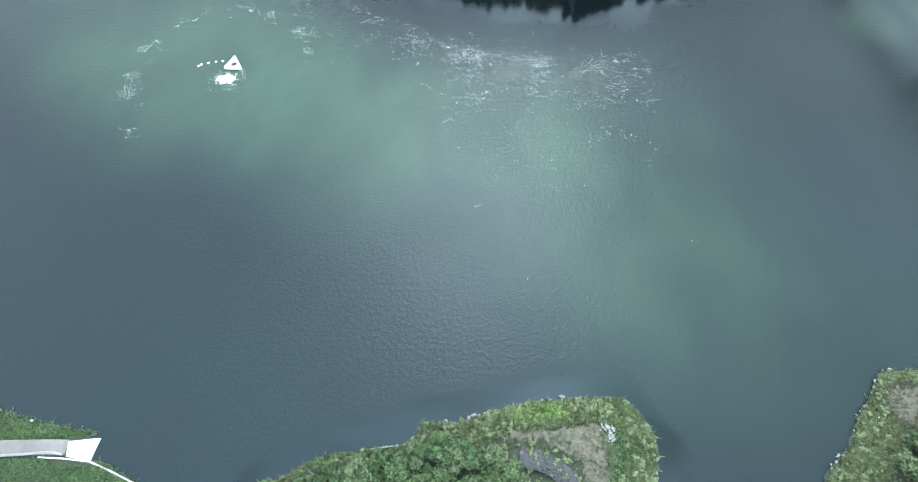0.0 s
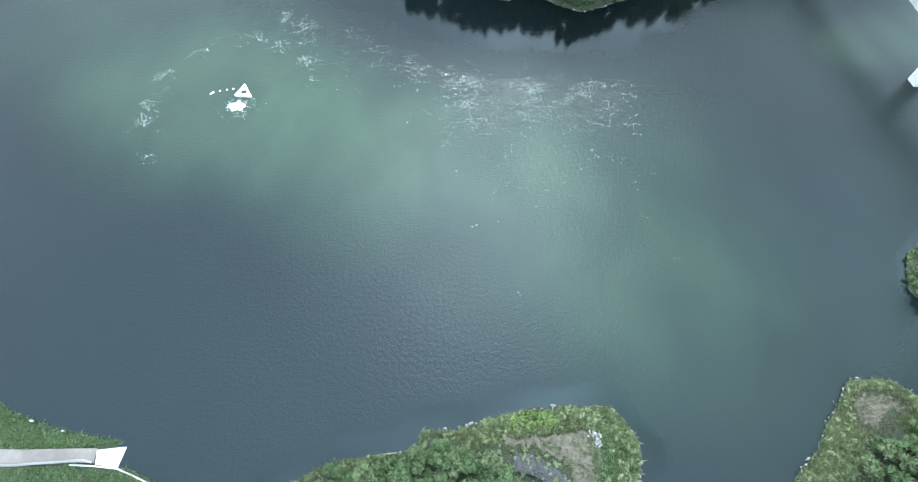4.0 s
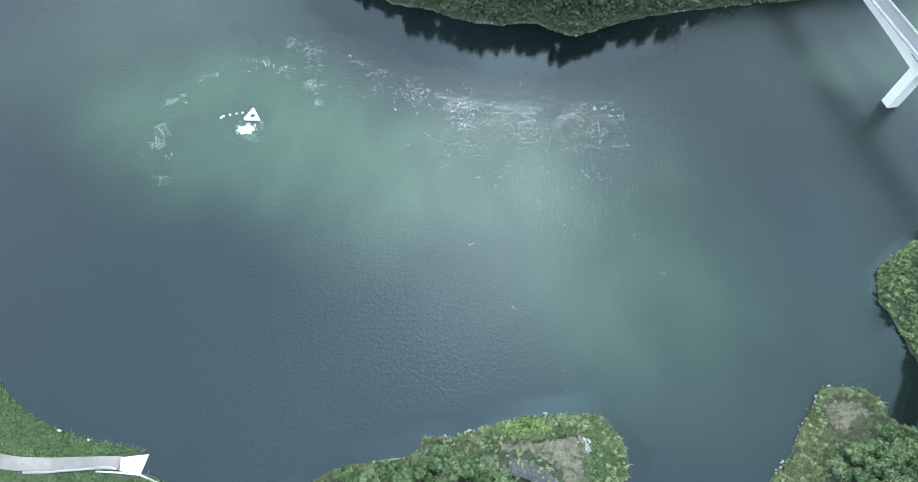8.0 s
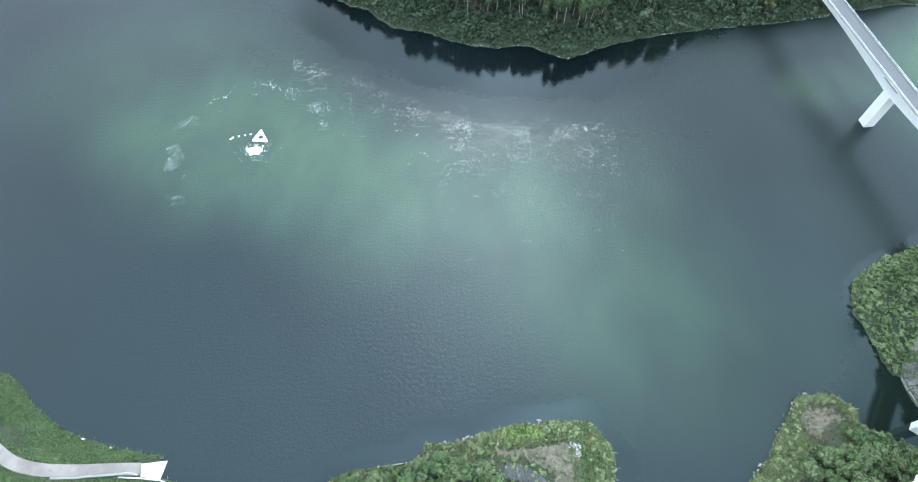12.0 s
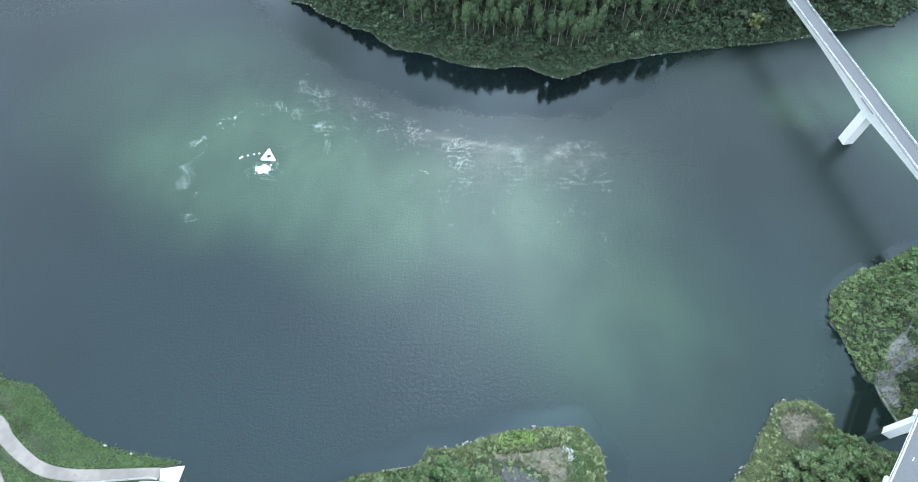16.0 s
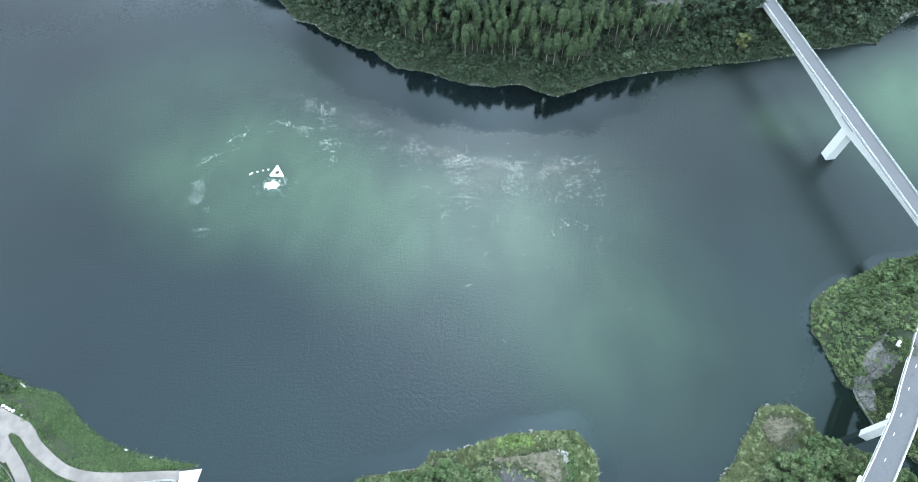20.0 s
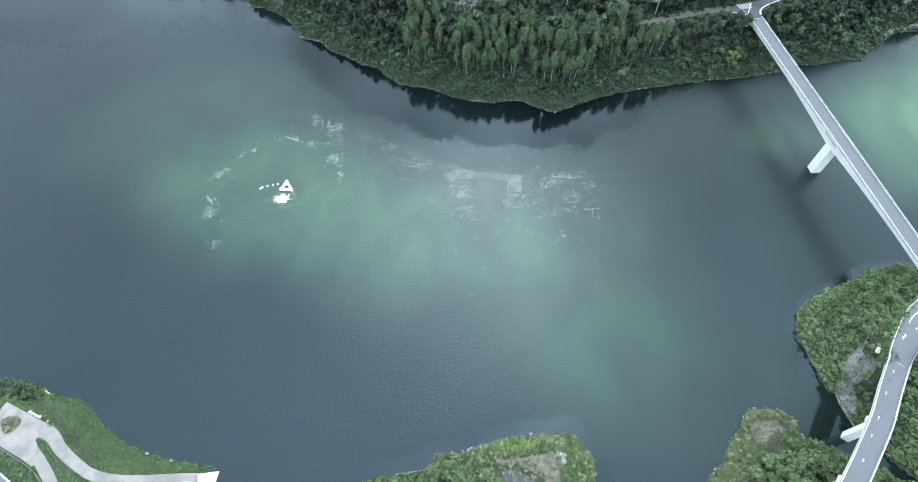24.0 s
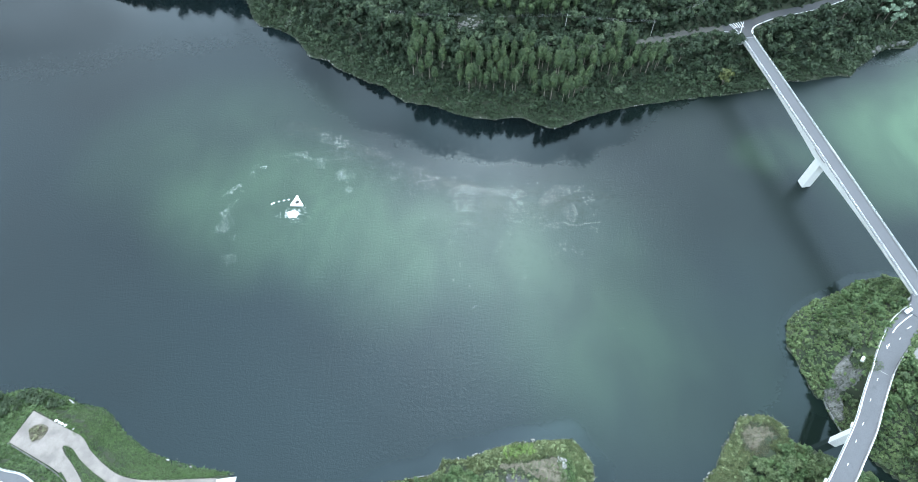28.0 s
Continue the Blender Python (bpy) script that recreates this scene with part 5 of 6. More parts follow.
tree_things("silver_tree", BROADS[1:3], [(x_, y_, height(x_, y_), 1.3) for x_, y_ in ((257, 267), (261, 263), (254, 272), (251, 266), (265, 268), (259, 272))], M_SILVER, "pale silvery-leaved tree above the far shore", "tree", "silvery trees")

x, y = scatter(rs, 98, 158, 236, 256, 0.9)
ok = (near_line(TRACK, x, y)[0] < 4.2) & (near_line(TRACK, x, y)[0] > 0.9) & (wobble(x, y, 0.6, 66) + 0.6 * rs.randn(len(x)) > 0.1) & (x < 150)
stuff("track_weeds", TUFTS + FINE_SHRUBS[:2], with_height(x[ok], y[ok], 0.5 + 0.5 * rs.rand(ok.sum())), M_THICKET, "low weeds creeping over the old track", "weeds", rs)

# -- cape with the road bend
ROCKY = [(153, 64.5), (145.5, 57.3), (141.3, 50), (141.4, 45), (142.6, 38.5), (144.2, 38.5), (145.2, 45), (147.6, 53.0), (150.6, 61.0)]
x, y = scatter(rs, 132, 300, -25, 106, 3.0)
d = depth_in(MID, x, y)
ok = (d > 2.2) & clear_of_roads(x, y, 1.0) & ((depth_in(ROCKY, x, y) < -0.3) | (wobble(x, y, 0.5, 77) > 0.45)) & ((x > 150) | (d > 3)) & (depth_in([(165, 58), (192, 70), (194, 62), (170, 52)], x, y) < -1)
sx = np.where((x > 158) & (y < 62), 0.9, 0.56) * (0.6 + 0.9 * rs.rand(len(x)) ** 1.5)
sx = np.where((d < 9) & (y > 40), 0.26 + 0.5 * rs.rand(len(x)) ** 2, sx)
sx = sx * (0.65 + 0.75 * smooth(-0.35, 0.35, wobble(x, y, 0.2, 53)))
pl = under_and_beside(with_height(x, y, sx)[ok], 9.5)
near = np.where((pl[:, 0] < 215))[0]
own = near[rs.permutation(len(near))[:60]]
tree_things("broadleaf_tree", FINE, pl[own], M_BUSH, "bushy broadleaf tree on the cape below the road bend", "tree", "broadleaf trees on the cape")
rest = np.setdiff1d(np.arange(len(pl)), own)
pale = rest[wobble(pl[rest, 0], pl[rest, 1], 0.17, 51) + 0.35 * rs.randn(len(rest)) > 0.25]
rest = np.setdiff1d(rest, pale)
stuff("olive_bushes", [t[0] for t in BROADS], pl[pale], M_OLIVE, "lighter olive-green bushes on the cape", "scrub", rs)
deep = (pl[rest, 0] > 160) & (pl[rest, 1] < 62)
stuff("roadside_woods", [t[0] for t in BROADS], pl[rest[deep]], M_LEAF, "deep green woods beside the viaduct", "woods", rs)
rest = rest[~deep]
stuff("cape_woods", [t[0] for t in BROADS], pl[rest], M_BUSH, "dense low woods covering the cape", "woods", rs)
x, y = scatter(rs, 132, 240, -25, 106, 1.15)
d = depth_in(MID, x, y)
ok = (d > -0.2) & (d < 15) & clear_of_roads(x, y, -0.6) & ((near_line(ROAD_MID, x, y)[0] > 3.9) | (height(x, y) < 15)) & ((depth_in(ROCKY, x, y) < 0.2) | (wobble(x, y, 0.9, 77) > 0.0))
slope = (d > 0.5) & (x > 144) & (x < 186) & (y > 36) & clear_of_roads(x, y, -0.9) & (near_line(ROAD_MID, x, y)[0] > 4.0) & (depth_in(ROCKY, x, y) < 0.2)
slope &= ~((d > 0.5) & (d < 15) & (near_line(ROAD_MID, x, y)[0] > 3.9) & clear_of_roads(x, y, -0.6))
stuff("roadside_scrub", FINE_SHRUBS, under_and_beside(with_height(x[slope], y[slope], 0.6 + 0.5 * rs.rand(slope.sum())), 2.0), M_SHRUB, "rough green scrub on the slope below the road bend", "scrub", rs)
stuff("cape_scrub", FINE_SHRUBS, with_height(x[ok], y[ok], 0.4 + 0.85 * rs.rand(ok.sum()) ** 1.5), M_SHRUB, "light green scrub over the slopes of the cape", "scrub", rs)

x, y = scatter(rs, 132, 186, 30, 106, 0.7)
d = depth_in(MID, x, y)
ok = (d > -0.2) & (d < 4.5) & (depth_in(ROCKY, x, y) < 0) & (wobble(x, y, 0.25, 54) + 0.4 * rs.randn(len(x)) > 0.15) & clear_of_roads(x, y, 0)
stuff("cape_grass", TUFTS, with_height(x[ok], y[ok], 0.8 + 0.7 * rs.rand(ok.sum())), M_RIM, "tall yellow-green grass round the edge of the cape", "grass", rs)

u_ = rs.rand(90) * 6.283
v_ = 3.4 * np.sqrt(rs.rand(90))
x, y = 151.2 + v_ * np.cos(u_), 54.2 + v_ * np.sin(u_)
stuff("pier_grass", TUFTS, with_height(x, y, 0.9 + 0.4 * rs.rand(90)), M_SHRUB, "rough grass round the foot of the viaduct pier", "grass", rs)

# -- east spit
BARE_E = [(104.6, 30), (105.2, 36.5), (110, 39.0), (116, 37.5), (118.5, 34), (112, 31.5), (108, 28)]
x, y = scatter(rs, 84, 165, 4, 44, 3.0)
d = depth_in(EAST, x, y)
lim = 31.5 - 0.42 * np.clip(122 - x, 0, 99) + 1.5 * wobble(x, y, 0.3, 4)
ok = (d > 2.0) & (y < lim) & (x > 98) & clear_of_roads(x, y, 0)
pl = under_and_beside(with_height(x, y, 0.5 + 0.55 * rs.rand(len(x)) ** 1.5)[ok], 9.5)
own = rs.permutation(len(pl))[:50]
tree_things("broadleaf_tree", FINE, pl[own], M_BUSH, "rounded leafy tree on the eastern spit", "tree", "trees on the eastern spit")
rest = np.setdiff1d(np.arange(len(pl)), own)
pale = rest[wobble(pl[rest, 0], pl[rest, 1], 0.22, 52) + 0.35 * rs.randn(len(rest)) > 0.05]
rest = np.setdiff1d(rest, pale)
stuff("olive_spit_woods", [t[0] for t in FINE], pl[pale], M_OLIVE, "light olive-green trees at the root of the eastern spit", "woods", rs)
stuff("spit_woods", [t[0] for t in FINE], pl[rest], M_BUSH, "leafy woods at the root of the eastern spit", "woods", rs)
x, y = scatter(rs, 78, 128, 8, 44, 0.5)
d = depth_in(EAST, x, y)
ok = (d > 0.0) & (d < 9) & in_sight(x, y) & (depth_in(BARE_E, x, y) < -1)
stuff("rim_grass", TUFTS, with_height(x[ok], y[ok], 0.7 + 0.5 * rs.rand(ok.sum())), M_RIM, "rough yellow-green grass and herbs round the eastern spit", "grass", rs)
x, y = scatter(rs, 78, 128, 8, 44, 1.3)
d = depth_in(EAST, x, y)
ok = (d > 0.2) & ((d < 4.2) | ((y < 26) & (d < 20))) & ((depth_in(BARE_E, x, y) < -0.2) | (wobble(x, y, 0.9, 72) > 0.15) & (rs.rand(len(x)) < 0.3)) & in_sight(x, y)
stuff("spit_scrub", FINE_SHRUBS, with_height(x[ok], y[ok], 0.25 + 0.7 * rs.rand(ok.sum()) ** 2.5), M_RIM, "light green scrub rimming the eastern spit", "scrub", rs)
x, y = scatter(rs, 100, 122, 26, 43, 0.62)
ok = (depth_in(EAST, x, y) > 1) & (depth_in(BARE_E, x, y) > -2.5) & (rs.rand(len(x)) < 0.6 + 0.5 * wobble(x, y, 0.7, 16))
stuff("dry_grass", TUFTS, with_height(x[ok], y[ok], np.full(ok.sum(), 0.7)), M_DRY, "thin dry brownish grass on the eastern spit", "grass", rs)

x, y = scatter(rs, 118, 178, 2, 36, 1.8)
ok = (np.maximum(depth_in(EAST, x, y), depth_in(MID, x, y)) > 0.4) & (y < 40 - 0.1 * x) & in_sight(x, y)
stuff("inlet_scrub", FINE_SHRUBS, with_height(x[ok], y[ok], 0.8 + 0.5 * rs.rand(ok.sum())), M_OLIVE, "scrub along the inlet under the viaduct", "scrub", rs)

# -- central spit
x, y = scatter(rs, -60, 46, 4, 31, 2.5)
d = depth_in(SPIT, x, y)
ok = (d > 1.3) & ((x < 6) | (y < 24 - 0.75 * np.abs(x - 4))) & (y < 27 - 0.28 * np.clip(x + 8, 0, 99)) & (x < 22)
pl = with_height(x, y, 0.42 + 0.5 * rs.rand(len(x)) ** 1.5)[ok]
own = rs.permutation(len(pl))[:100]
tree_things("broadleaf_tree", FINE, pl[own], M_BUSH, "bushy grey-green broadleaf tree on the central spit", "tree", "trees on the central spit")
rest = np.setdiff1d(np.arange(len(pl)), own)
pale = rest[wobble(pl[rest, 0], pl[rest, 1], 0.22, 52) + 0.35 * rs.randn(len(rest)) > 0.05]
rest = np.setdiff1d(rest, pale)
stuff("olive_spit_thicket", [t[0] for t in FINE], pl[pale], M_OLIVE, "light olive-green trees in the thicket of the central spit", "woods", rs)
stuff("spit_thicket", [t[0] for t in FINE], pl[rest], M_BUSH, "thicket of broadleaf trees on the central spit", "woods", rs)
x, y = scatter(rs, -50, 48, 9, 37, 1.15)
d = depth_in(SPIT, x, y)
BARE_S = [(9, 27.5), (22, 28.5), (33, 30), (37.5, 28), (37, 22), (35, 16), (31, 12), (27, 20), (20, 24.5), (12, 25)]
rim = (d > -0.1) & ((d < 5.0) | (rs.rand(len(x)) < 0.45)) & ((depth_in(BARE_S, x, y) < 0.3) | (wobble(x, y, 0.9, 71) > 0.15) & (rs.rand(len(x)) < 0.4))
young = rim & (depth_in([(12, 29.5), (15, 33), (25, 34.5), (26, 31.0), (18, 29.6)], x, y) > 0)
stuff("spit_rim_scrub", FINE_SHRUBS, with_height(x[rim & ~young], y[rim & ~young], 0.25 + 0.7 * rs.rand((rim & ~young).sum()) ** 2.5), M_RIM, "mixed green scrub rimming the central spit", "scrub", rs)
stuff("young_scrub", FINE_SHRUBS, with_height(x[young], y[young], np.full(young.sum(), 0.75)), M_BRIGHT, "bright yellow-green young scrub on the central spit", "scrub", rs)
x, y = scatter(rs, -50, 48, 9, 37, 0.48)
d = depth_in(SPIT, x, y)
ok = (d > 0.0) & (d < 6.5) & (depth_in(BARE_S, x, y) < 0.5) & ((x > 0) | (d < 1.2))
stuff("rim_grass", TUFTS, with_height(x[ok], y[ok], 0.7 + 0.5 * rs.rand(ok.sum())), M_RIM, "rough yellow-green grass and herbs round the central spit", "grass", rs)
x, y = scatter(rs, 5, 46, 10, 34, 0.62)
ok = (depth_in(SPIT, x, y) > 1) & ((depth_in(BARE_S, x, y) > -2.0) & (rs.rand(len(x)) < 0.45 + 0.5 * wobble(x, y, 0.7, 15)) | (x > 34) & (rs.rand(len(x)) < 0.8))
dryx = ok & (x < 35)
stuff("dry_grass", TUFTS, with_height(x[dryx], y[dryx], 0.25 + 0.45 * rs.rand(dryx.sum())), M_DRY, "thin dry grass on the central spit", "grass", rs)
grn = ok & (x >= 34)
mixed = (depth_in(BARE_S, x, y) > -2) & (x < 35) & (wobble(x, y, 0.8, 19) > -0.15) & (rs.rand(len(x)) < 0.5)
stuff("spit_tufts", TUFTS, with_height(x[mixed], y[mixed], 0.35 + 0.5 * rs.rand(mixed.sum())), M_SHRUB, "green tufts of weed over the worn soil", "grass", rs)
stuff("spit_grass", TUFTS, with_height(x[grn], y[grn], np.full(grn.sum(), 0.9)), M_GRASS, "green and brown rough grass on the spit's tip", "grass", rs)

# -- left bank
x, y = scatter(rs, -200, -70, 8, 63, 0.5)
d = depth_in(LEFT, x, y)
ok = (d > -0.9) & (d < 48) & clear_of_roads(x, y, 0.1) & (depth_in(ISLAND, x, y) < 0)
pl = with_height(x[ok], y[ok], 0.66 + 0.22 * wobble(x[ok], y[ok], 0.3, 5))
pl[:, 2] = np.maximum(pl[:, 2], 0.0)
stuff("bank_grass", TUFTS, pl, M_GRASS, "tall fresh green grass covering the left bank", "grass", rs)
x, y = scatter(rs, -205, -70, 8, 63, 1.5)
d = depth_in(LEFT, x, y)
edge_ = (d > 0.0) & (d < 1.7) & clear_of_roads(x, y, 0.6) & (x < -95)
corner = (d > 0.3) & (x < -152) & ((y > 54 + 0.1 * (x + 152)) | (x < -174)) & clear_of_roads(x, y, 0.6)
below = (d > 0.8) & (depth_in([(-172, 38), (-150, 27), (-144, 21), (-156, 23), (-175, 30)], x, y) > -2) & clear_of_roads(x, y, 0.7)
ok = (edge_ & (rs.rand(len(x)) < 0.85)) | corner | below
stuff("bank_shrubs", FINE_SHRUBS, with_height(x[ok], y[ok], np.where(corner, 1.05, np.where(edge_, 0.55, 0.85))[ok]), M_BUSH, "dark green shrubs on the left bank", "scrub", rs)
x, y = scatter(rs, -205, -152, 30, 63, 2.5)
HEAD = [(-205, 58), (-187, 60), (-171, 62), (-156, 57.5), (-155, 54.5), (-163, 54), (-170, 53.5), (-175, 51), (-184, 40), (-205, 36)]
d = depth_in(LEFT, x, y)
ok = (d > 0.6) & (depth_in(HEAD, x, y) > 0) & clear_of_roads(x, y, 0.8)
tree_things("broadleaf_tree", FINE, with_height(x[ok], y[ok], 0.32 + 0.26 * rs.rand(ok.sum())), M_THICKET, "low rounded dark green tree beside the grassy bank", "tree", "low trees on the grassy bank")
ix, iy = scatter(rs, -165, -157, 39, 47.5, 0.7)
ok = depth_in(ISLAND, ix, iy) > 0.25
stuff("island_plants", TUFTS + SHRUBS[:1], np.c_[ix[ok], iy[ok], np.full(ok.sum(), 6.7), np.full(ok.sum(), 0.6)], M_DRY, "dry grass and low shrubs in the round island", "planting", rs)


# ---------------------------------------------------------------- rocks
def rough_stones(name, places, mat, label, category, seed, flat=0.8):
    """Many small stones in one mesh."""
    r2 = np.random.RandomState(seed)
    V, F = [], []
    for x, y, z, r in places:
        v, f = ball((0, 0, 0), 1.0, flat, 6, 4)
        k = 1 + 0.35 * r2.randn(len(v), 1).clip(-1, 1)
        v = v * k * r * np.array((1.0 + 0.4 * r2.rand(), 0.8, 0.8))
        a = r2.rand() * 6.283
        v = np.c_[v[:, 0] * math.cos(a) - v[:, 1] * math.sin(a), v[:, 0] * math.sin(a) + v[:, 1] * math.cos(a), v[:, 2]] + (x, y, z)
        F.append(f + sum(map(len, V)))
        V.append(v)
    ob = new(name, mesh(name, np.vstack(V), np.vstack(F), mat))
    return tagged(ob, label, category, kind="stuff")


# worn bare ground on the two spits
def bare_patch(poly, label):
    P = np.array(poly, float)
    u, v = np.arange(P[:, 0].min() - 1, P[:, 0].max() + 1, 0.6), np.arange(P[:, 1].min() - 1, P[:, 1].max() + 1, 0.6)
    X, Y = np.meshgrid(u, v)
    D = depth_in(poly, X.ravel(), Y.ravel()) + 1.3 * wobble(X.ravel(), Y.ravel(), 1.1, 61) + 0.9 * wobble(X.ravel(), Y.ravel(), 2.6, 62) - 0.5
    Z = height(X.ravel(), Y.ravel()) + np.where(D > 0, 0.09, -0.25)
    k = np.arange(X.size).reshape(X.shape)
    Q = np.stack([k[:-1, :-1], k[:-1, 1:], k[1:, 1:], k[1:, :-1]], -1).reshape(-1, 4)
    Q = Q[(D[Q] > -0.7).all(1)]
    used = np.unique(Q)
    back_ = np.zeros(X.size, int)
    back_[used] = np.arange(len(used))
    tagged(new("bare_ground", mesh("bare_ground", np.c_[X.ravel(), Y.ravel(), Z][used], back_[Q], M_SOIL, True)), label, "bare ground", kind="structure")


bare_patch(BARE_E, "worn brown soil on the eastern spit")
bare_patch(BARE_S, "worn brown soil on the central spit")

# stony waterline
pts = []
for poly, step in ((FAR[5:-5], 1.3), (MID[2:22], 1.2), (EAST[3:18], 0.7), (SPIT[5:18], 1.0)):
    P = np.array(poly, float)
    for a, b in zip(P, P[1:]):
        L = np.linalg.norm(b - a)
        for s in np.arange(0, L, step):
            q = a + (b - a) * s / L + rs.randn(2) * 0.35
            if wobble(q[0], q[1], 0.14, 44) + 0.25 * rs.randn() < -0.05:
                continue
            pts.append((q[0], q[1], 0.15 + 0.25 * rs.rand(), 0.16 + 0.42 * rs.rand() ** 2))
rough_stones("shore_stones", pts, M_SHORE, "pale stones along the waterline", "stones", 3)

pts = []
for k in range(50):
    u = rs.rand()
    pts.append((-86 - 26 * u + 0.6 * rs.randn(), 27.2 + 5.2 * u - 0.3 + 0.6 * rs.randn(), 0.22, 0.08 + 0.20 * rs.rand() ** 3))
for k in range(60):
    u = rs.rand()
    pts.append((-99 + 13 * u, 20.6 - 0.4 * u + 0.5 * rs.randn(), 1.5 - 1.1 * u, 0.08 + 0.2 * rs.rand() ** 2))
rough_stones("ramp_stones", pts, M_ROCK, "grey broken stones beside the boat ramp", "stones", 8)

# rubble heap on the central spit, stone by stone
heap = empty("rubble_heap")
tagged(heap, "small heap of white broken concrete and stone", "rubble heap")
for k in range(64):
    a, q = rs.rand() * 6.283, abs(rs.randn()) * 0.7
    x_, y_ = 35.2 + q * math.cos(a) * 1.3 + 0.2, 28.3 + q * math.sin(a) * 1.5
    if rs.rand() < 0.35:
        x_, y_ = 36.2 + 0.5 * rs.randn(), 26.2 + 0.8 * rs.randn()
    bm = box_bm((0.3 + 0.7 * rs.rand() ** 2, 0.25 + 0.45 * rs.rand(), 0.2 + 0.25 * rs.rand()), bevel=0.06)
    ob = part("stone", bm, M_PALEROCK if k % 5 < 2 else M_SHORE, heap)
    ob.matrix_basis = pose(x_, y_, float(height(x_, y_)) + 0.2 + 0.5 * max(0, 1 - q) * rs.rand(), rs.randn() * 18, rs.randn() * 18, rs.rand() * 180)

# stone revetment arc below the thicket
revet = empty("stone_revetment")
tagged(revet, "curved dark grey stone revetment on the central spit", "revetment", kind="structure")
arc_ = curve_points([(14.5, 23.6), (18, 22.9), (21.5, 21.6), (24.6, 19.4), (27.0, 16.4), (28.6, 12.5), (29.5, 8)], 0.9)
arc3 = np.c_[arc_, height(arc_[:, 0], arc_[:, 1])]
part("revetment_bed", sweep_bm(arc3, [(-0.2, -0.4), (4.6, -0.2), (4.6, 1.6), (-0.2, 0.02)]), M_BLOCK, revet)
stone_me = [box_mesh("stone", (0.8 + 0.3 * rs.rand(), 0.75, 0.4), M_ROCK if k == 4 else M_BLOCK, 0.09) for k in range(6)]
N_ = normals_2d(arc3)
for p, n_ in zip(arc3, N_):
    for j in range(5):
        q = p[:2] + n_ * (0.3 + 0.9 * j)
        child("stone", stone_me[rs.randint(6)], revet, at=pose(q[0] + 0.16 * rs.randn(), q[1] + 0.16 * rs.randn(), p[2] + 0.08 + 0.33 * j + 0.06 * rs.randn(), 7 * rs.randn(), -18 + 7 * rs.randn(), math.degrees(math.atan2(n_[1], n_[0])) + 24 * rs.randn()))

# rock face below the road bend
def rock_face():
    bm = bmesh.new()
    P = np.array(ROCKY)
    u = np.linspace(P[:, 0].min() - 1, P[:, 0].max() + 1, 60)
    v = np.linspace(P[:, 1].min() - 1, P[:, 1].max() + 1, 110)
    X, Y = np.meshgrid(u, v)
    Hh = height(X.ravel(), Y.ravel()).reshape(X.shape)
    D = depth_in(ROCKY, X.ravel(), Y.ravel()).reshape(X.shape)
    grid = {}
    for i in range(X.shape[0]):
        for j in range(X.shape[1]):
            if D[i, j] > -0.9:
                w = max(-0.1, noise.noise(Vector((X[i, j] * 0.3, Y[i, j] * 0.3, 1))) + 0.9 * abs(noise.noise(Vector((X[i, j] * 0.8, Y[i, j] * 0.5, 4)))) + 0.35 * noise.noise(Vector((X[i, j] * 2, Y[i, j] * 2, 9))))
                grid[i, j] = bm.verts.new((X[i, j], Y[i, j], Hh[i, j] + (1.3 + 1.2 * w if D[i, j] > 0 else -0.3)))
    for (i, j), a in list(grid.items()):
        q = [grid.get((i, j)), grid.get((i, j + 1)), grid.get((i + 1, j + 1)), grid.get((i + 1, j))]
        if all(q):
            bm.faces.new(q)
    me = bpy.data.meshes.new("rock_face")
    bm.to_mesh(me)
    bm.free()
    me.materials.append(M_FACE)
    return tagged(new("rock_face", me), "bare grey rock face below the road bend", "rock face", kind="structure")


rock_face()
inlet = empty("inlet_wall")
tagged(inlet, "low pale concrete wall along the inlet", "retaining wall", kind="structure")
part("wall_face", sweep_bm(np.array([(141.4, 47.6, 0), (141.3, 44, 0), (142.3, 39, 0), (143.3, 34.5, 0), (148, 27.5, 0)], float), [(-0.18, -3), (0.18, -3), (0.18, 0.6), (-0.18, 0.6)]), M_KERB, inlet)
for x_, y_, long_, a_ in ((-156.8, 56.4, 3.0, -34), (-112.6, 32.9, 1.1, -14), (-103.4, 30.2, 0.8, -20)):
    slab = empty("concrete_slab", (x_, y_, 0.35), a_)
    tagged(slab, "pale broken concrete slab lying at the grassy waterline", "slab", "slabs along the grassy bank")
    part("slab_top", box_bm((long_, 0.45, 0.22), (0, 0, 0.3), 0.05), M_PALEROCK, slab)
    part("slab_foot", box_bm((long_ * 0.9, 0.6, 0.9), (0, 0.05, -0.26), 0.06), M_KERB, slab)
swall = empty("spit_wall")
tagged(swall, "low grey concrete wall at the foot of the thicket", "retaining wall", kind="structure")
part("wall_face", sweep_bm(np.array([(-22, 23.4, 0), (-19.0, 23.8, 0), (-15.5, 24.2, 0)], float), [(-0.15, -3), (0.15, -3), (0.15, 0.5), (-0.15, 0.5)]), M_KERB, swall)
pts = []
for k in range(60):
    x_, y_ = -99.5 + 2.2 * rs.randn(), 292.5 + 1.2 * rs.randn()
    pts.append((x_, y_, float(height(x_, y_)) + 0.5, 0.4 + 0.7 * rs.rand() ** 2))
rough_stones("rock_scar", pts, M_SHORE, "pale rocky scar among the hillside trees", "stones", 13, 0.7)
pts = []
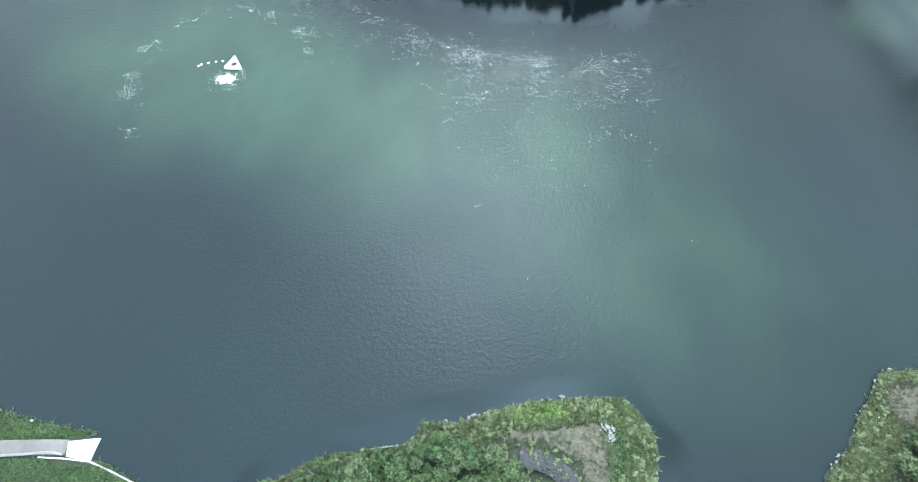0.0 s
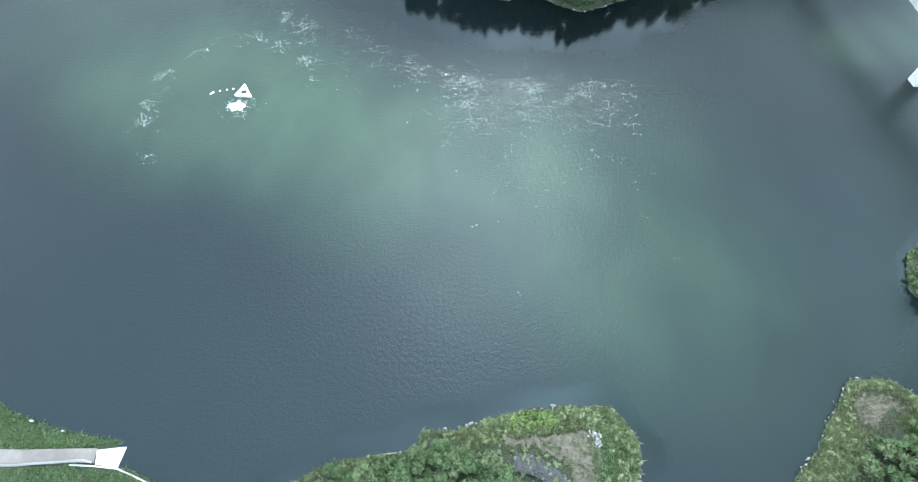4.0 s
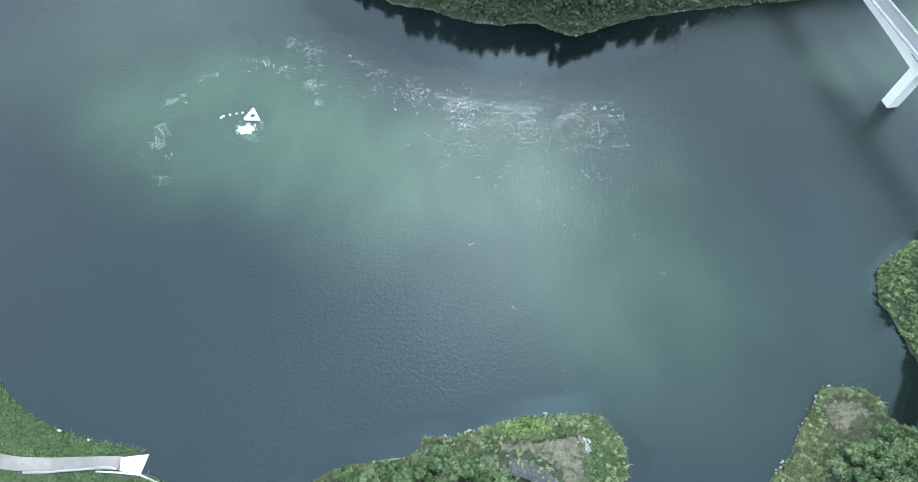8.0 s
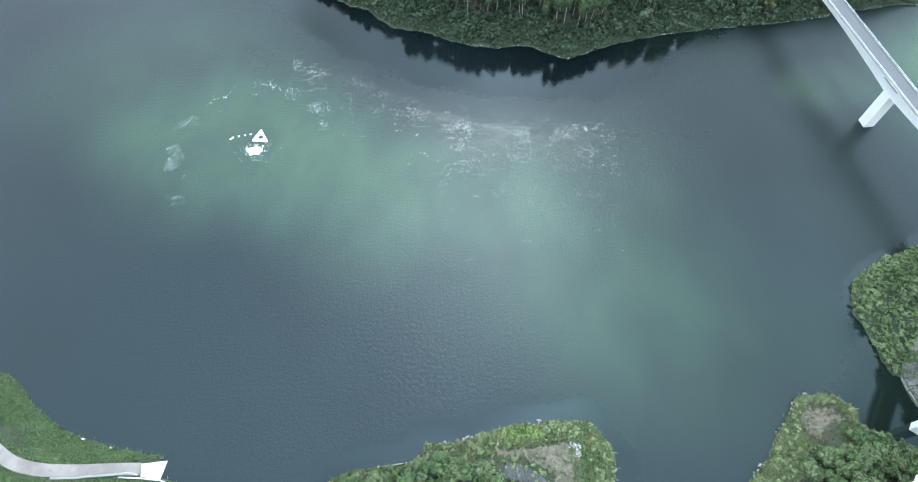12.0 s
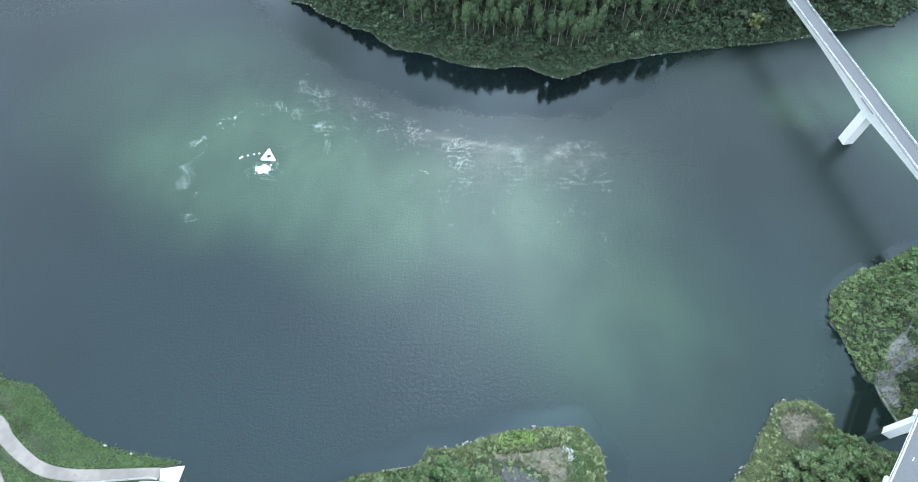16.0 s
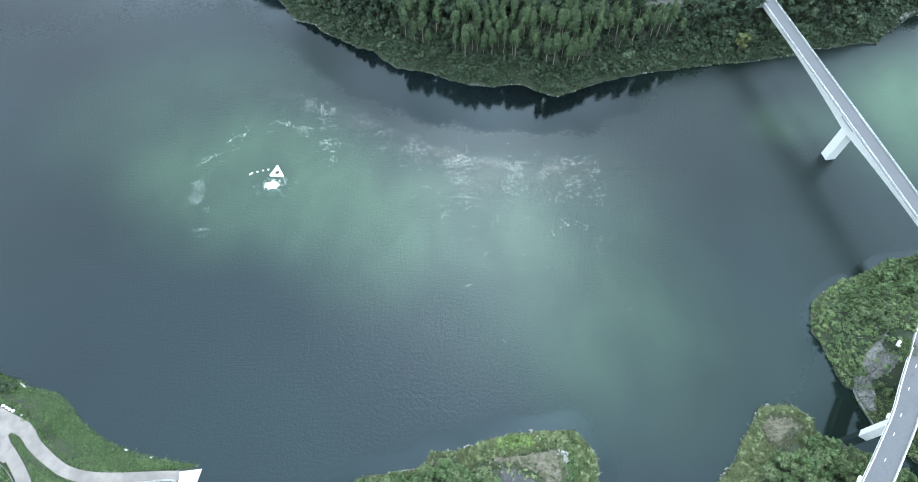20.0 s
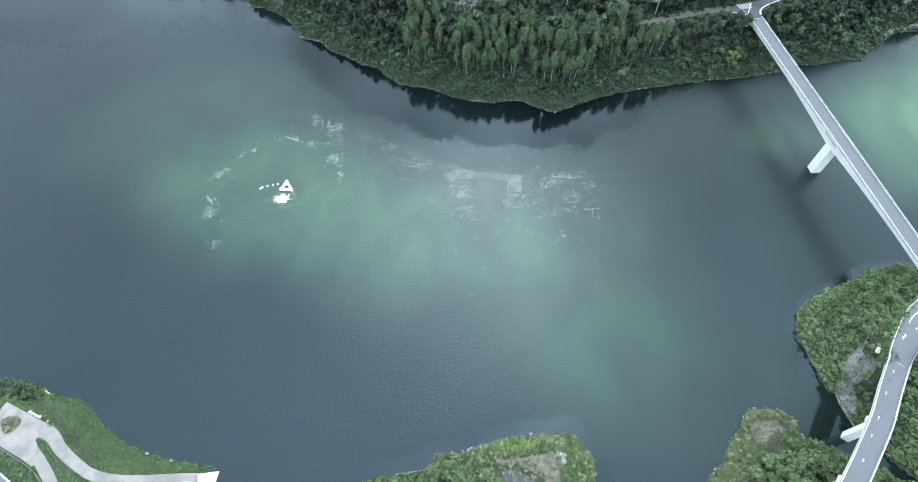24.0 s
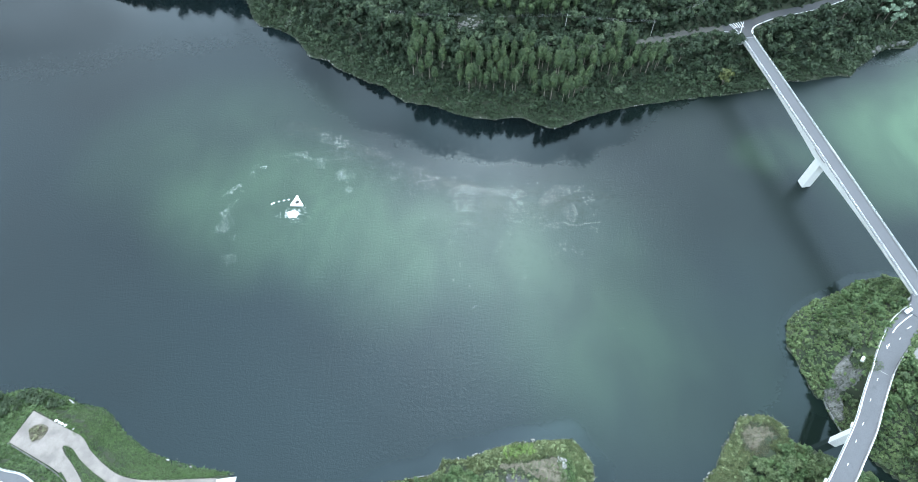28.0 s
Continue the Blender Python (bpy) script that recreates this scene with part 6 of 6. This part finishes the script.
for k in range(150):
    x_, y_ = 8 + 5.2 * rs.randn(), 254.2 + 1.9 * rs.randn()
    pts.append((x_, y_, float(height(x_, y_)) + 0.15, 0.25 + 0.7 * rs.rand() ** 2))
rough_stones("scree", pts, M_SHORE, "pale broken stones of a small slide above the old track", "stones", 12, 0.6)
for k in range(14):
    x_ = 249 + 1.75 * k + 0.5 * rs.randn()
    y_ = float(np.interp(x_, (246, 256, 264, 275), (247.5, 255, 256.8, 256.6))) + 1.2 * rs.rand()
    boulder("shore_outcrop", (x_, y_, float(height(x_, y_)) + 0.2), 1.0 + 0.9 * rs.rand(), M_FACE, "pale bare rock outcrop at the far waterline", "rock", "outcrops on the far shore", 50 + k, 0.9)


# ---------------------------------------------------------------- power line on the far hillside
def utility_pole(x, y, turn, tall=9.5):
    z = float(height(x, y))
    root = empty("utility_pole", (x, y, z - 0.8), turn)
    tagged(root, "slim pale concrete utility pole with a crossarm", "utility pole", "poles of the power line")
    part_of = mesh("pole", *taper([(0, 0, 0), (0, 0, tall * 0.5), (0, 0, tall + 0.8)], (0.19, 0.16, 0.11), 10), M_SLAB, True)
    child("pole", part_of, root)
    arm = part("crossarm", box_bm((0.1, 1.9, 0.1), (0.14, 0, tall + 0.25), 0.015), M_STEEL, root)
    for off in (-0.85, 0.0, 0.85):
        child("insulator", mesh("insulator", *taper([(0.14, off, tall + 0.3), (0.14, off, tall + 0.42), (0.14, off, tall + 0.55)], (0.04, 0.075, 0.03), 8), M_PLASTIC), arm)
    return Vector((x, y, z - 0.8 + tall + 0.55)), turn


poles = [utility_pole(x_, y_, a_) for x_, y_, a_ in ((-34, 262.5, -12), (-1.5, 254.5, -10), (62, 246.5, -2), (110.5, 246.3, 8), (150, 262.5, 20))]
wires = empty("power_line")
tagged(wires, "thin dark power line sagging between the hillside poles", "cable")
for (p, a_), (q, b_) in zip(poles, poles[1:]):
    for off in (-0.85, 0.0, 0.85):
        u = p + Vector((-math.sin(radians(a_)), math.cos(radians(a_)), 0)) * off
        v = q + Vector((-math.sin(radians(b_)), math.cos(radians(b_)), 0)) * off
        span = np.array([u.lerp(v, f) - Vector((0, 0, 4 * 1.1 * f * (1 - f))) for f in np.linspace(0, 1, 13)])
        part("wire", sweep_bm(span, [(-0.025, -0.025), (0.025, -0.025), (0.025, 0.025), (-0.025, 0.025)]), M_STEEL, wires)
